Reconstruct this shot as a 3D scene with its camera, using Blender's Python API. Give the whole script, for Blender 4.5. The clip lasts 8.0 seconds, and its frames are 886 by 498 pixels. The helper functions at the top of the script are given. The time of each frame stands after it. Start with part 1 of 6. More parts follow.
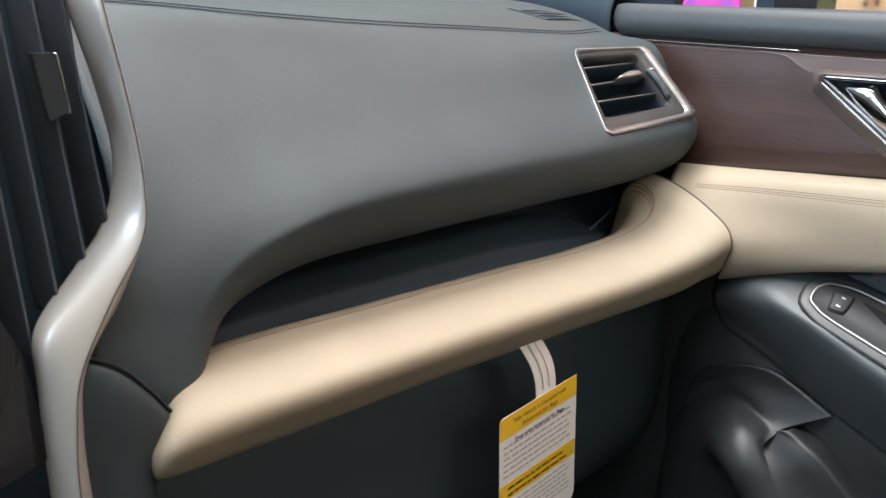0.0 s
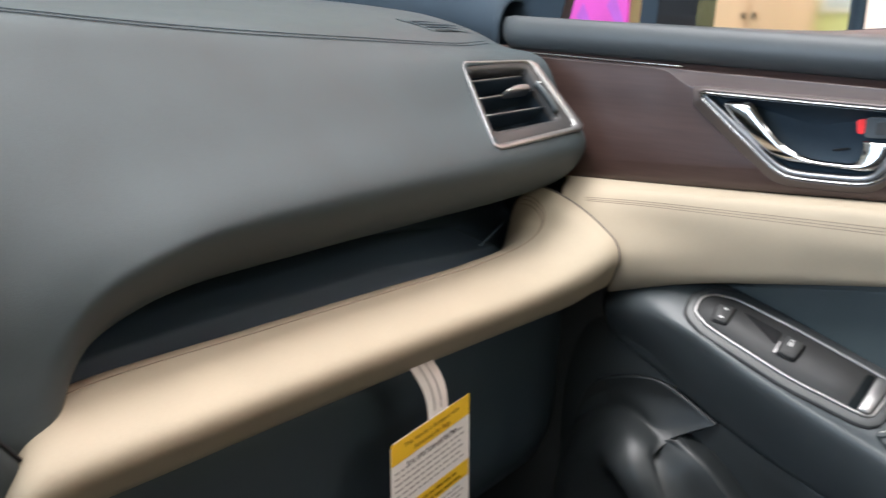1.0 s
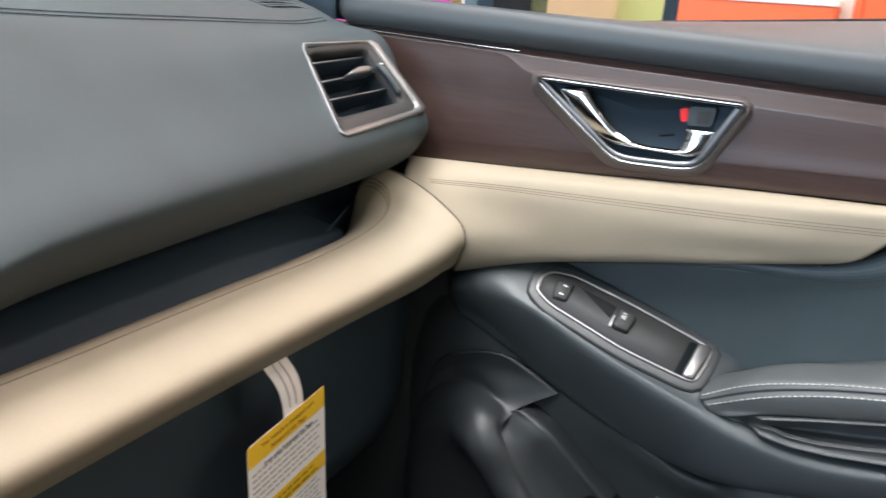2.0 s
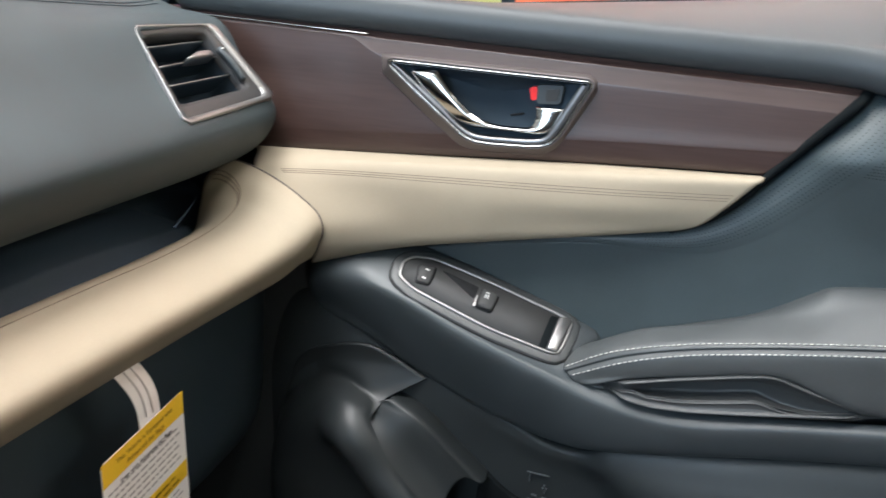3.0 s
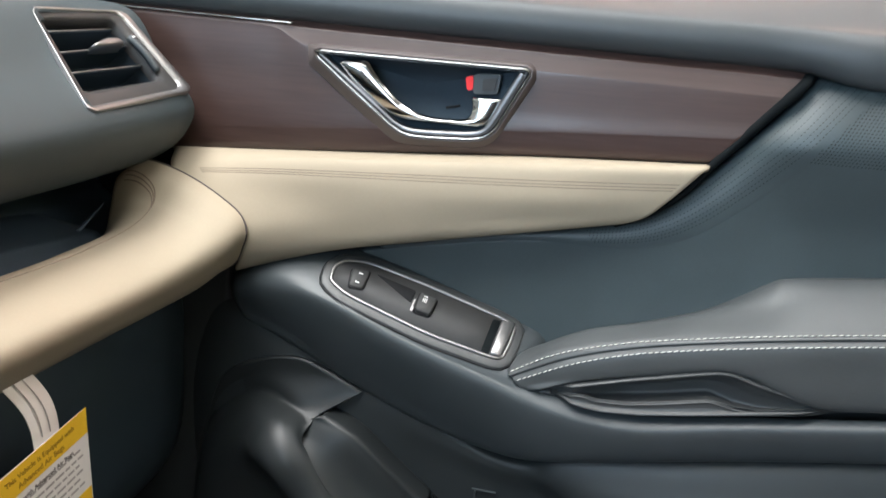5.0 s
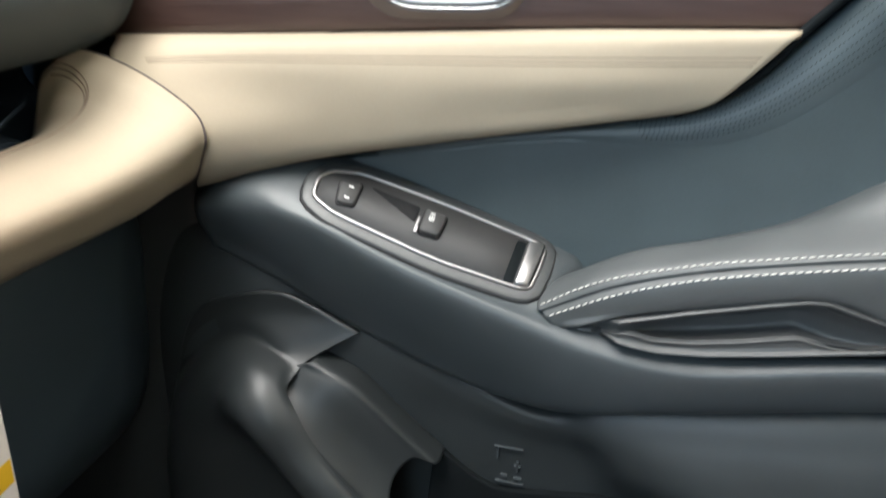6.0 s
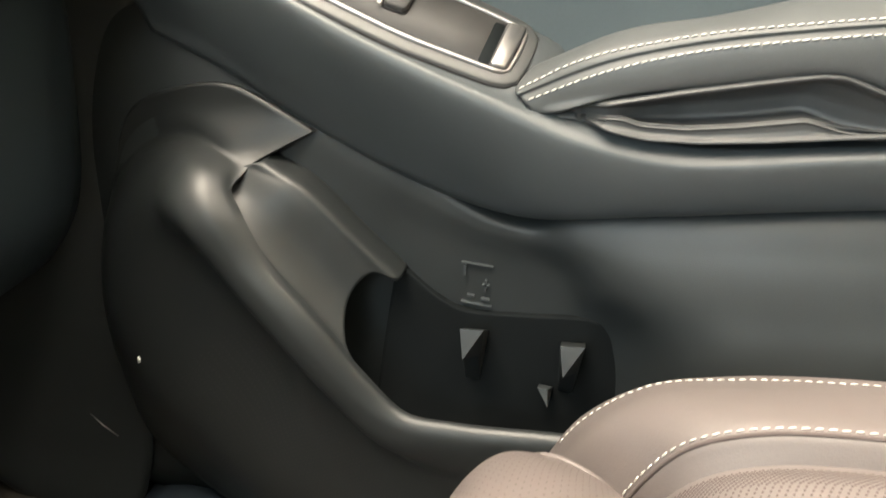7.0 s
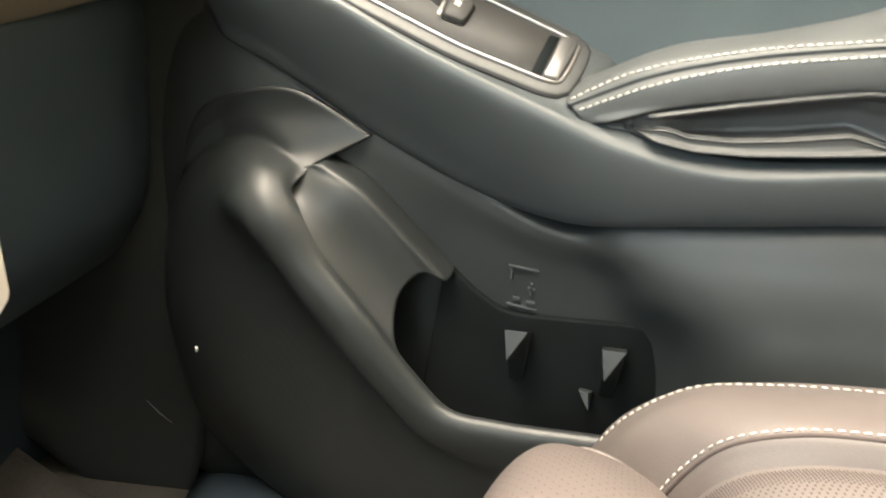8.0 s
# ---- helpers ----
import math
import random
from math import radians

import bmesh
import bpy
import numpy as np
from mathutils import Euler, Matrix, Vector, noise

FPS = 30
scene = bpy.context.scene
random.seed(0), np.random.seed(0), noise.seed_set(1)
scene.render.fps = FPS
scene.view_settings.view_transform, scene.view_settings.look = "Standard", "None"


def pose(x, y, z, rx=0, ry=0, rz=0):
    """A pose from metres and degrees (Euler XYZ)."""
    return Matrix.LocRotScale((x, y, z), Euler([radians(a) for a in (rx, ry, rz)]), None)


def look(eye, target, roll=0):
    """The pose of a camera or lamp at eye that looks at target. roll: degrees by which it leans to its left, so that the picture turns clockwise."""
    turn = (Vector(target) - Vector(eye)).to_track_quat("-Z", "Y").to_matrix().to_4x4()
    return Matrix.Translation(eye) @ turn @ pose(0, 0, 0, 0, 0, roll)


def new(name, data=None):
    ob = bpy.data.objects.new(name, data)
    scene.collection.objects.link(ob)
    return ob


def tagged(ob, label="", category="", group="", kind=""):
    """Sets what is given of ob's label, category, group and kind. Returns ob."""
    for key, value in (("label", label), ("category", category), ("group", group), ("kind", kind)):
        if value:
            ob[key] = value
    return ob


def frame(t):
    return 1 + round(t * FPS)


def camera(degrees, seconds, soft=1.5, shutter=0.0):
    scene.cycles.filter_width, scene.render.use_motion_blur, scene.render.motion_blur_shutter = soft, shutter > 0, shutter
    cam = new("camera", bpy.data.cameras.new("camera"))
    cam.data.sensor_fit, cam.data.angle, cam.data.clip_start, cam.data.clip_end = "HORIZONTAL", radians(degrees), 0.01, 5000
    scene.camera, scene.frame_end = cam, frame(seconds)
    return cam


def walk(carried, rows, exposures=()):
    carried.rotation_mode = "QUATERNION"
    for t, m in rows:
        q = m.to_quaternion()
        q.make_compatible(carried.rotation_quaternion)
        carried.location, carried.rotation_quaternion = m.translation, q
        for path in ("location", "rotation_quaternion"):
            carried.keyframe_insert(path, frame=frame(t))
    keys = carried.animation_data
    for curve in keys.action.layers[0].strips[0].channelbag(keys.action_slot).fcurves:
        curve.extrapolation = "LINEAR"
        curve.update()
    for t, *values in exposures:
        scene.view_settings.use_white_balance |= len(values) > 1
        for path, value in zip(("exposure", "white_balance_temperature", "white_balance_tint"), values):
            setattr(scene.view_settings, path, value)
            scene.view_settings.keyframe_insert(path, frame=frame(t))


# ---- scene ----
cam = camera(57.9, 8.0, shutter=0.55)
PATH = [
    (0, (0.077, 0.021, 1.038), (1.313, 1.48, 0.449), -0.9),
    (0.5, (0.091, 0.014, 1.018), (1.365, 1.464, 0.492), -0.7),
    (1, (0.101, 0.029, 1.043), (1.513, 1.321, 0.464), 0.3),
    (1.5, (0.104, 0.04, 1.066), (1.633, 1.153, 0.415), 1.3),
    (2, (0.101, 0.055, 1.072), (1.739, 0.974, 0.386), 2.6),
    (3.5, (0.106, 0.074, 1.044), (1.956, 0.524, 0.432), 3.1),
    (4, (0.108, 0.071, 1.038), (1.991, 0.48, 0.502), 2.9),
    (4.5, (0.108, 0.075, 1.027), (1.991, 0.48, 0.491), 3.7),
    (6, (0.263, 0.102, 0.953), (2.067, 0.55, 0.217), 1.9),
    (6.5, (0.294, 0.124, 0.902), (2.061, 0.45, 0.022), 3.5),
    (7, (0.284, 0.098, 0.848), (2.036, 0.453, -0.049), 4.6),
    (7.5, (0.275, 0.101, 0.841), (2.016, 0.465, -0.075), 5.0),
    (8, (0.262, 0.098, 0.85), (2.001, 0.557, -0.026), 5.1),
]
EXPOSURES = [
    (0, 0.34, 5950, 12),
    (4.5, 0.3, 5900, 9),
    (6, 0.62, 6100, 9),
    (6.5, 0.95, 6350, 9),
    (7, 1.28, 7350, 10),
    (8, 1.45, 7400, 9),
]
walk(cam, [(t, look(eye, target, roll)) for t, eye, target, roll in PATH], EXPOSURES)

# ---- world and light ----
world = bpy.data.worlds.new("showroom_daylight")
scene.world = world
world.use_nodes = True
wn = world.node_tree.nodes
sky = wn.new("ShaderNodeTexSky")
sky.sky_type, sky.sun_disc = "NISHITA", False
sky.sun_elevation, sky.sun_rotation = radians(40), radians(200)
world.node_tree.links.new(sky.outputs[0], wn["Background"].inputs[0])
wn["Background"].inputs[1].default_value = 0.1


def area_lamp(name, at, target, sx, sy, watts, colour):
    lamp = bpy.data.lights.new(name, "AREA")
    lamp.shape, lamp.size, lamp.size_y, lamp.energy, lamp.color = "RECTANGLE", sx, sy, watts, colour
    ob = new(name, lamp)
    ob.matrix_world = look(at, target)
    return ob


WARM, COOL = (1.0, 0.94, 0.86), (0.70, 0.86, 1.0)
# unseen area lamps, added and placed by hand for the overhead light
area_lamp("added_overhead_light", (0.30, -0.35, 2.72), (0.30, -0.35, 0), 1.3, 1.0, 36, WARM)
area_lamp("added_overhead_light", (0.15, 0.75, 2.72), (0.15, 0.75, 0), 1.7, 0.9, 78, WARM)
# salmon tint added so that the window sill reflects pink
area_lamp("added_overhead_light", (2.3, -0.3, 2.72), (2.3, -0.3, 0), 1.2, 3.0, 42, (1.0, 0.64, 0.50))
area_lamp("added_overhead_light", (0.8, -3.2, 2.72), (0.8, -3.2, 0), 3.0, 1.2, 60, WARM)
# added cool fill for the upright door faces; the wall behind has no window
area_lamp("added_side_fill", (-4.3, 1.4, 1.65), (0.5, 0.4, 1.05), 3.0, 2.2, 200, COOL)

# ---- materials ----


def mat(name, colour, rough=0.5, metal=0.0, grain=900.0, relief=0.15, vary=0.12, blotch=18.0, coat=0.0, cells=False, spec=0.5, stretch=(1, 1, 1), sheen=0.06):
    """A surface with fine grain relief, and colour and gloss that vary at two scales."""
    m = bpy.data.materials.new(name)
    m.use_nodes = True
    nt = m.node_tree
    n, link = nt.nodes, nt.links.new
    p = n["Principled BSDF"]
    tc, mp = n.new("ShaderNodeTexCoord"), n.new("ShaderNodeMapping")
    mp.inputs["Scale"].default_value = stretch
    link(tc.outputs["Object"], mp.inputs[0])
    big, fine = n.new("ShaderNodeTexNoise"), n.new("ShaderNodeTexNoise")
    big.inputs["Scale"].default_value, big.inputs["Detail"].default_value = blotch, 5
    fine.inputs["Scale"].default_value, fine.inputs["Detail"].default_value = grain * 0.4, 3
    link(mp.outputs[0], big.inputs[0])
    link(mp.outputs[0], fine.inputs[0])
    mix = n.new("ShaderNodeMath")
    mix.operation = "MULTIPLY_ADD"
    link(fine.outputs[0], mix.inputs[0])
    mix.inputs[1].default_value = 0.5
    link(big.outputs[0], mix.inputs[2])
    ramp = n.new("ShaderNodeMapRange")
    ramp.inputs[1].default_value, ramp.inputs[2].default_value = 0.45, 1.05
    ramp.inputs[3].default_value, ramp.inputs[4].default_value = 1 - vary, 1 + vary
    link(mix.outputs[0], ramp.inputs[0])
    tint = n.new("ShaderNodeVectorMath")
    tint.operation = "SCALE"
    tint.inputs[0].default_value = colour
    link(ramp.outputs[0], tint.inputs["Scale"])
    link(tint.outputs[0], p.inputs["Base Color"])
    gloss = n.new("ShaderNodeMapRange")
    gloss.inputs[1].default_value, gloss.inputs[2].default_value = 0.45, 1.05
    gloss.inputs[3].default_value, gloss.inputs[4].default_value = max(0.02, rough - sheen), min(1, rough + sheen)
    link(mix.outputs[0], gloss.inputs[0])
    link(gloss.outputs[0], p.inputs["Roughness"])
    p.inputs["Metallic"].default_value = metal
    p.inputs["Coat Weight"].default_value = coat
    p.inputs["Coat Roughness"].default_value = 0.15
    p.inputs["Specular IOR Level"].default_value = spec
    if relief:
        bump = n.new("ShaderNodeBump")
        bump.inputs["Strength"].default_value, bump.inputs["Distance"].default_value = relief, 0.0006
        if cells:
            v = n.new("ShaderNodeTexVoronoi")
            v.inputs["Scale"].default_value = grain
            link(mp.outputs[0], v.inputs[0])
            link(v.outputs["Distance"], bump.inputs["Height"])
        else:
            g = n.new("ShaderNodeTexNoise")
            g.inputs["Scale"].default_value = grain
            link(mp.outputs[0], g.inputs[0])
            link(g.outputs[0], bump.inputs["Height"])
        link(bump.outputs[0], p.inputs["Normal"])
    return m


M_DASH = mat("dash_vinyl", (0.044, 0.056, 0.061), 0.55, grain=1300, relief=0.12, cells=True, spec=0.3)
M_LEATHER = mat("black_leather", (0.050, 0.067, 0.073), 0.45, grain=1500, relief=0.12, cells=True)
M_PLASTIC = mat("black_moulded_plastic", (0.050, 0.059, 0.064), 0.44, grain=1600, relief=0.1, cells=True)
M_SILL = mat("soft_sill_plastic", (0.050, 0.057, 0.061), 0.46, grain=900, relief=0.0, vary=0.05, spec=0.4, sheen=0.015)
# pocket plastic, set darker than the armrest and lower panel plastics
M_POCKET = mat("darker_pocket_plastic", (0.016, 0.019, 0.020), 0.45, grain=1600, relief=0.08, cells=True)
M_LOWER = mat("moulded_lower_plastic", (0.023, 0.028, 0.030), 0.45, grain=1600, relief=0.1, cells=True)
M_PANEL = mat("matt_grey_panel", (0.040, 0.040, 0.040), 0.68, grain=1600, relief=0.08, cells=True)
M_PIANO = mat("satin_black_panel", (0.030, 0.029, 0.029), 0.48, grain=600, relief=0.06)
# blue lift of this dark plastic stands in for lens haze
M_DARK = mat("dark_recess_plastic", (0.027, 0.040, 0.054), 0.75, spec=0.2, relief=0.1)
# near-black for the trim gap and for shade painted into recesses
M_DEEP = mat("gap_shade_black", (0.007, 0.009, 0.010), 0.85, spec=0.1, relief=0.1)
# glovebox black, raised and blued to carry the haze over the footwell
M_GLOVE = mat("haze_blue_plastic", (0.034, 0.050, 0.063), 0.5, grain=1300, relief=0.1, cells=True)
M_CREAM = mat("cream_leather", (0.342, 0.290, 0.216), 0.66, grain=1200, relief=0.10, vary=0.05, cells=True, spec=0.2)
M_WOOD = mat("brown_wood_veneer", (0.054, 0.031, 0.0265), 0.40, grain=500, relief=0.05, vary=0.3, blotch=14, coat=0.28, stretch=(1, 0.12, 2.2))
M_SATIN = mat("satin_silver", (0.36, 0.355, 0.355), 0.42, metal=1.0, grain=1500, relief=0.03, vary=0.05)
M_STRIP = mat("satin_silver_paint", (0.55, 0.52, 0.48), 0.36, metal=0.4, grain=1500, relief=0.03, vary=0.05)
M_BEZEL = mat("brushed_bezel", (0.25, 0.25, 0.255), 0.40, metal=1.0, grain=1500, relief=0.03, vary=0.05)
M_VANE = mat("grey_vane_plastic", (0.060, 0.070, 0.086), 0.45, grain=1300, relief=0.05)
# lighter copy of the dash skin; fill light in the tray is put into it
M_TRAY = mat("light_filled_tray_grey", (0.050, 0.072, 0.100), 0.7, grain=1300, relief=0.08, spec=0.3)
M_SURROUND = mat("satin_brown_trim", (0.105, 0.086, 0.082), 0.42, metal=0.3, grain=1500, relief=0.03, vary=0.06)
M_CHROME = mat("polished_chrome", (0.50, 0.495, 0.48), 0.1, metal=1.0, relief=0, vary=0.03)
# the black leather again, warmed for the light on top of the pad
M_PAD = mat("warm_lit_leather", (0.063, 0.069, 0.071), 0.46, grain=1500, relief=0.12, cells=True)
M_POD = mat("warm_grey_plastic", (0.054, 0.057, 0.058), 0.46, grain=1600, relief=0.08, cells=True)
M_SEAT = mat("brown_seat_leather", (0.122, 0.106, 0.103), 0.5, grain=1200, relief=0.12, vary=0.08, cells=True)
M_THREAD = mat("white_thread", (0.58, 0.57, 0.54), 0.8, grain=2500, relief=0.2)
# seam tan, darkened to hold the shadow of the stitch line
M_SEAM = mat("shaded_tan_seam", (0.17, 0.13, 0.095), 0.8, relief=0.1)
M_HOLE = mat("punched_hole", (0.006, 0.006, 0.007), 0.9, relief=0)
M_CARD = mat("white_card", (0.78, 0.75, 0.71), 0.55, grain=600, relief=0.03, vary=0.04)
M_YELLOW = mat("yellow_print", (0.80, 0.50, 0.02), 0.55, grain=600, relief=0.03, vary=0.05)
M_BROWN_INK = mat("brown_ink", (0.30, 0.16, 0.01), 0.6, relief=0)
# brown with the shade of holes, fold and seam gap painted in
M_PERF = mat("shaded_brown_gap", (0.075, 0.060, 0.058), 0.9, relief=0)
M_INK = mat("grey_ink", (0.10, 0.09, 0.08), 0.6, relief=0)
M_FAINT = mat("faint_ink", (0.36, 0.34, 0.32), 0.6, relief=0)
M_RED = mat("red_lock_tab", (0.85, 0.02, 0.02), 0.4, relief=0)
M_WHITE = mat("white_marking", (0.8, 0.8, 0.78), 0.5, relief=0)
M_CARPET = mat("black_carpet", (0.050, 0.047, 0.043), 0.95, grain=500, relief=1.0, vary=0.35)
M_HEADLINER = mat("grey_headliner", (0.58, 0.57, 0.54), 0.9, grain=800, relief=0.3)
M_WALL_LIME = mat("lime_wall_paint", (0.66, 0.72, 0.36), 0.8, grain=300, relief=0.05, vary=0.03, blotch=3)
M_WALL_WHITE = mat("white_wall_paint", (0.80, 0.79, 0.70), 0.8, grain=300, relief=0.05, vary=0.03, blotch=3)
M_CEIL = mat("white_ceiling_paint", (0.82, 0.81, 0.79), 0.85, grain=300, relief=0.05, vary=0.03, blotch=3)
M_TILE = mat("grey_floor_tile", (0.42, 0.41, 0.39), 0.35, grain=200, relief=0.03, vary=0.08, blotch=5)
M_ORANGE = mat("orange_red_paint", (0.78, 0.13, 0.03), 0.45, grain=300, relief=0.05, vary=0.05, blotch=6)
M_SALMON = mat("salmon_paint", (0.80, 0.31, 0.22), 0.6, grain=300, relief=0.05, vary=0.05, blotch=6)
M_MAGENTA = mat("magenta_print", (0.62, 0.08, 0.50), 0.5, relief=0, vary=0.2, blotch=6)
M_PURPLE = mat("purple_print", (0.42, 0.10, 0.55), 0.5, relief=0, vary=0.1)
M_PALE = mat("pale_blue_print", (0.55, 0.66, 0.74), 0.5, relief=0, vary=0.15, blotch=9)
M_LAVENDER = mat("lavender_print", (0.60, 0.60, 0.74), 0.5, relief=0, vary=0.12, blotch=9)
M_BOARD = mat("white_board", (0.86, 0.86, 0.86), 0.3, relief=0, vary=0.02)
M_BEIGE = mat("beige_cabinet", (0.62, 0.46, 0.30), 0.5, grain=80, relief=0.05, vary=0.15, blotch=5, stretch=(1, 1, 0.15))
M_TEAL = mat("grey_teal_print", (0.10, 0.16, 0.18), 0.5, relief=0, vary=0.1, blotch=5)
M_SMOKE = mat("gloss_black", (0.012, 0.012, 0.013), 0.15, relief=0)

M_GLASS = bpy.data.materials.new("clear_glass")
M_GLASS.use_nodes = True
gp = M_GLASS.node_tree.nodes["Principled BSDF"]
gp.inputs["Base Color"].default_value = (0.96, 0.98, 0.97, 1)
gp.inputs["Transmission Weight"].default_value, gp.inputs["Roughness"].default_value, gp.inputs["IOR"].default_value = 1.0, 0.0, 1.0
M_MIRROR = mat("mirror_silver", (0.93, 0.93, 0.93), 0.02, metal=1.0, relief=0, vary=0.0)

# ---- building helpers ----
CABIN = Vector((0.15, 0.05, 1.0))


def thing(name, base, label, category, group="", kind=""):
    ob = new(name)
    ob.empty_display_size = 0.05
    ob.location = base
    bpy.context.view_layer.update()
    return tagged(ob, label, category, group, kind)


def part(name, bm, material, parent=None, label="", smooth=True):
    me = bpy.data.meshes.new(name)
    if isinstance(bm, tuple):
        me.from_pydata([tuple(map(float, v)) for v in bm[0]], [], bm[1])
    else:
        bm.to_mesh(me)
        bm.free()
    me.materials.append(material)
    if smooth:
        me.shade_smooth()
    ob = new(name, me)
    if parent:
        ob.parent = parent
        if parent.type == "EMPTY":
            ob.matrix_parent_inverse = Matrix.Translation(-parent.location)
    return tagged(ob, label) if label else ob


def spline(pts, n):
    """n points evenly spaced along a smooth curve through pts."""
    p = np.array(pts, float)
    if len(p) == 2:
        fine = p[0] + np.linspace(0, 1, 200)[:, None] * (p[1] - p[0])
    else:
        q = np.vstack([2 * p[0] - p[1], p, 2 * p[-1] - p[-2]])
        out = []
        for k in range(len(p) - 1):
            a, b, c, d = q[k : k + 4]
            # centripetal knots keep unevenly spaced points free of loops
            ts = np.cumsum([0] + [max(np.linalg.norm(v), 1e-6) ** 0.5 for v in (b - a, c - b, d - c)])
            t = np.linspace(ts[1], ts[2], 24, endpoint=k == len(p) - 2)[:, None]
            a1 = (ts[1] - t) / (ts[1] - ts[0]) * a + (t - ts[0]) / (ts[1] - ts[0]) * b
            a2 = (ts[2] - t) / (ts[2] - ts[1]) * b + (t - ts[1]) / (ts[2] - ts[1]) * c
            a3 = (ts[3] - t) / (ts[3] - ts[2]) * c + (t - ts[2]) / (ts[3] - ts[2]) * d
            b1 = (ts[2] - t) / (ts[2] - ts[0]) * a1 + (t - ts[0]) / (ts[2] - ts[0]) * a2
            b2 = (ts[3] - t) / (ts[3] - ts[1]) * a2 + (t - ts[1]) / (ts[3] - ts[1]) * a3
            out.append((ts[2] - t) / (ts[2] - ts[1]) * b1 + (t - ts[1]) / (ts[2] - ts[1]) * b2)
        fine = np.vstack(out)
    run = np.r_[0, np.cumsum(np.linalg.norm(np.diff(fine, axis=0), axis=1))]
    s = np.linspace(0, run[-1], n)
    return np.stack([np.interp(s, run, fine[:, k]) for k in range(fine.shape[1])], 1)


class Surface:
    """A smooth skin through rows of points; grid[v][u]."""

    def __init__(self, rows, nu=80, nv=40, grid=None):
        if grid is not None:
            self.grid = np.array(grid)
        else:
            lines = np.array([spline(r, nu) for r in rows])
            # the same share of every span, so that close rows make a crisp edge
            per = max(2, nv // (len(rows) - 1))
            self.grid = np.stack([np.vstack([self._span(lines[:, u], k, per) for k in range(len(rows) - 1)] + [lines[-1:, u]]) for u in range(nu)], 1)
        self.nv, self.nu = self.grid.shape[:2]

    @staticmethod
    def _span(p, k, per):
        q = np.vstack([2 * p[0] - p[1], p, 2 * p[-1] - p[-2]])[k : k + 4]
        a, b, c, d = q
        ts = np.cumsum([0] + [max(np.linalg.norm(v), 1e-6) ** 0.5 for v in (b - a, c - b, d - c)])
        t = np.linspace(ts[1], ts[2], per, endpoint=False)[:, None]
        a1 = (ts[1] - t) / (ts[1] - ts[0]) * a + (t - ts[0]) / (ts[1] - ts[0]) * b
        a2 = (ts[2] - t) / (ts[2] - ts[1]) * b + (t - ts[1]) / (ts[2] - ts[1]) * c
        a3 = (ts[3] - t) / (ts[3] - ts[2]) * c + (t - ts[2]) / (ts[3] - ts[2]) * d
        b1 = (ts[2] - t) / (ts[2] - ts[0]) * a1 + (t - ts[0]) / (ts[2] - ts[0]) * a2
        b2 = (ts[3] - t) / (ts[3] - ts[1]) * a2 + (t - ts[1]) / (ts[3] - ts[1]) * a3
        return (ts[2] - t) / (ts[2] - ts[1]) * b1 + (t - ts[1]) / (ts[2] - ts[1]) * b2

    def at(self, u, v):
        a, b = u * (self.nu - 1), v * (self.nv - 1)
        i, j = min(int(a), self.nu - 2), min(int(b), self.nv - 2)
        fa, fb, g = a - i, b - j, self.grid
        p = (g[j, i] * (1 - fa) + g[j, i + 1] * fa) * (1 - fb) + (g[j + 1, i] * (1 - fa) + g[j + 1, i + 1] * fa) * fb
        n = Vector(np.cross(g[j, i + 1] - g[j, i], g[j + 1, i] - g[j, i])).normalized()
        p = Vector(p)
        return p, n if n.dot(CABIN - p) > 0 else -n

    def build(self, name, material, parent, label="", thick=0.003, hole=None):
        g = self.grid
        verts = g.reshape(-1, 3)
        faces = []
        for j in range(self.nv - 1):
            for i in range(self.nu - 1):
                if hole is not None and hole(*((g[j, i] + g[j + 1, i + 1]) / 2)):
                    continue
                k = j * self.nu + i
                faces.append((k, k + 1, k + self.nu + 1, k + self.nu))
        c = g[self.nv // 2, self.nu // 2]
        nrm = np.cross(g[self.nv // 2, self.nu // 2 + 1] - c, g[self.nv // 2 + 1, self.nu // 2] - c)
        if nrm @ (np.array(CABIN) - c) < 0:
            faces = [f[::-1] for f in faces]
        ob = part(name, (verts, faces), material, parent, label)
        if thick:
            mod = ob.modifiers.new("thickness", "SOLIDIFY")
            mod.thickness, mod.offset = thick, -1
        return ob


def inside(poly):
    pts = np.array(poly, float)

    def test(a, b):
        odd = False
        for k in range(len(pts)):
            (x0, y0), (x1, y1) = pts[k - 1], pts[k]
            if (y0 > b) != (y1 > b) and a < (x1 - x0) * (b - y0) / (y1 - y0) + x0:
                odd = not odd
        return odd

    return test


def ribbon(rings, closed=True):
    """A skin between rings of points, each ring with the same count."""
    rings = [np.array(r, float) for r in rings]
    n = len(rings[0])
    faces = []
    for j in range(len(rings) - 1):
        for i in range(n if closed else n - 1):
            k = (i + 1) % n
            faces.append((j * n + i, j * n + k, (j + 1) * n + k, (j + 1) * n + i))
    return np.vstack(rings), faces


def plate(front, back):
    """A solid between two outlines, front and back."""
    v, f = ribbon([front, back])
    n = len(front)
    return v, f + [tuple(range(n))[::-1], tuple(range(n, 2 * n))]


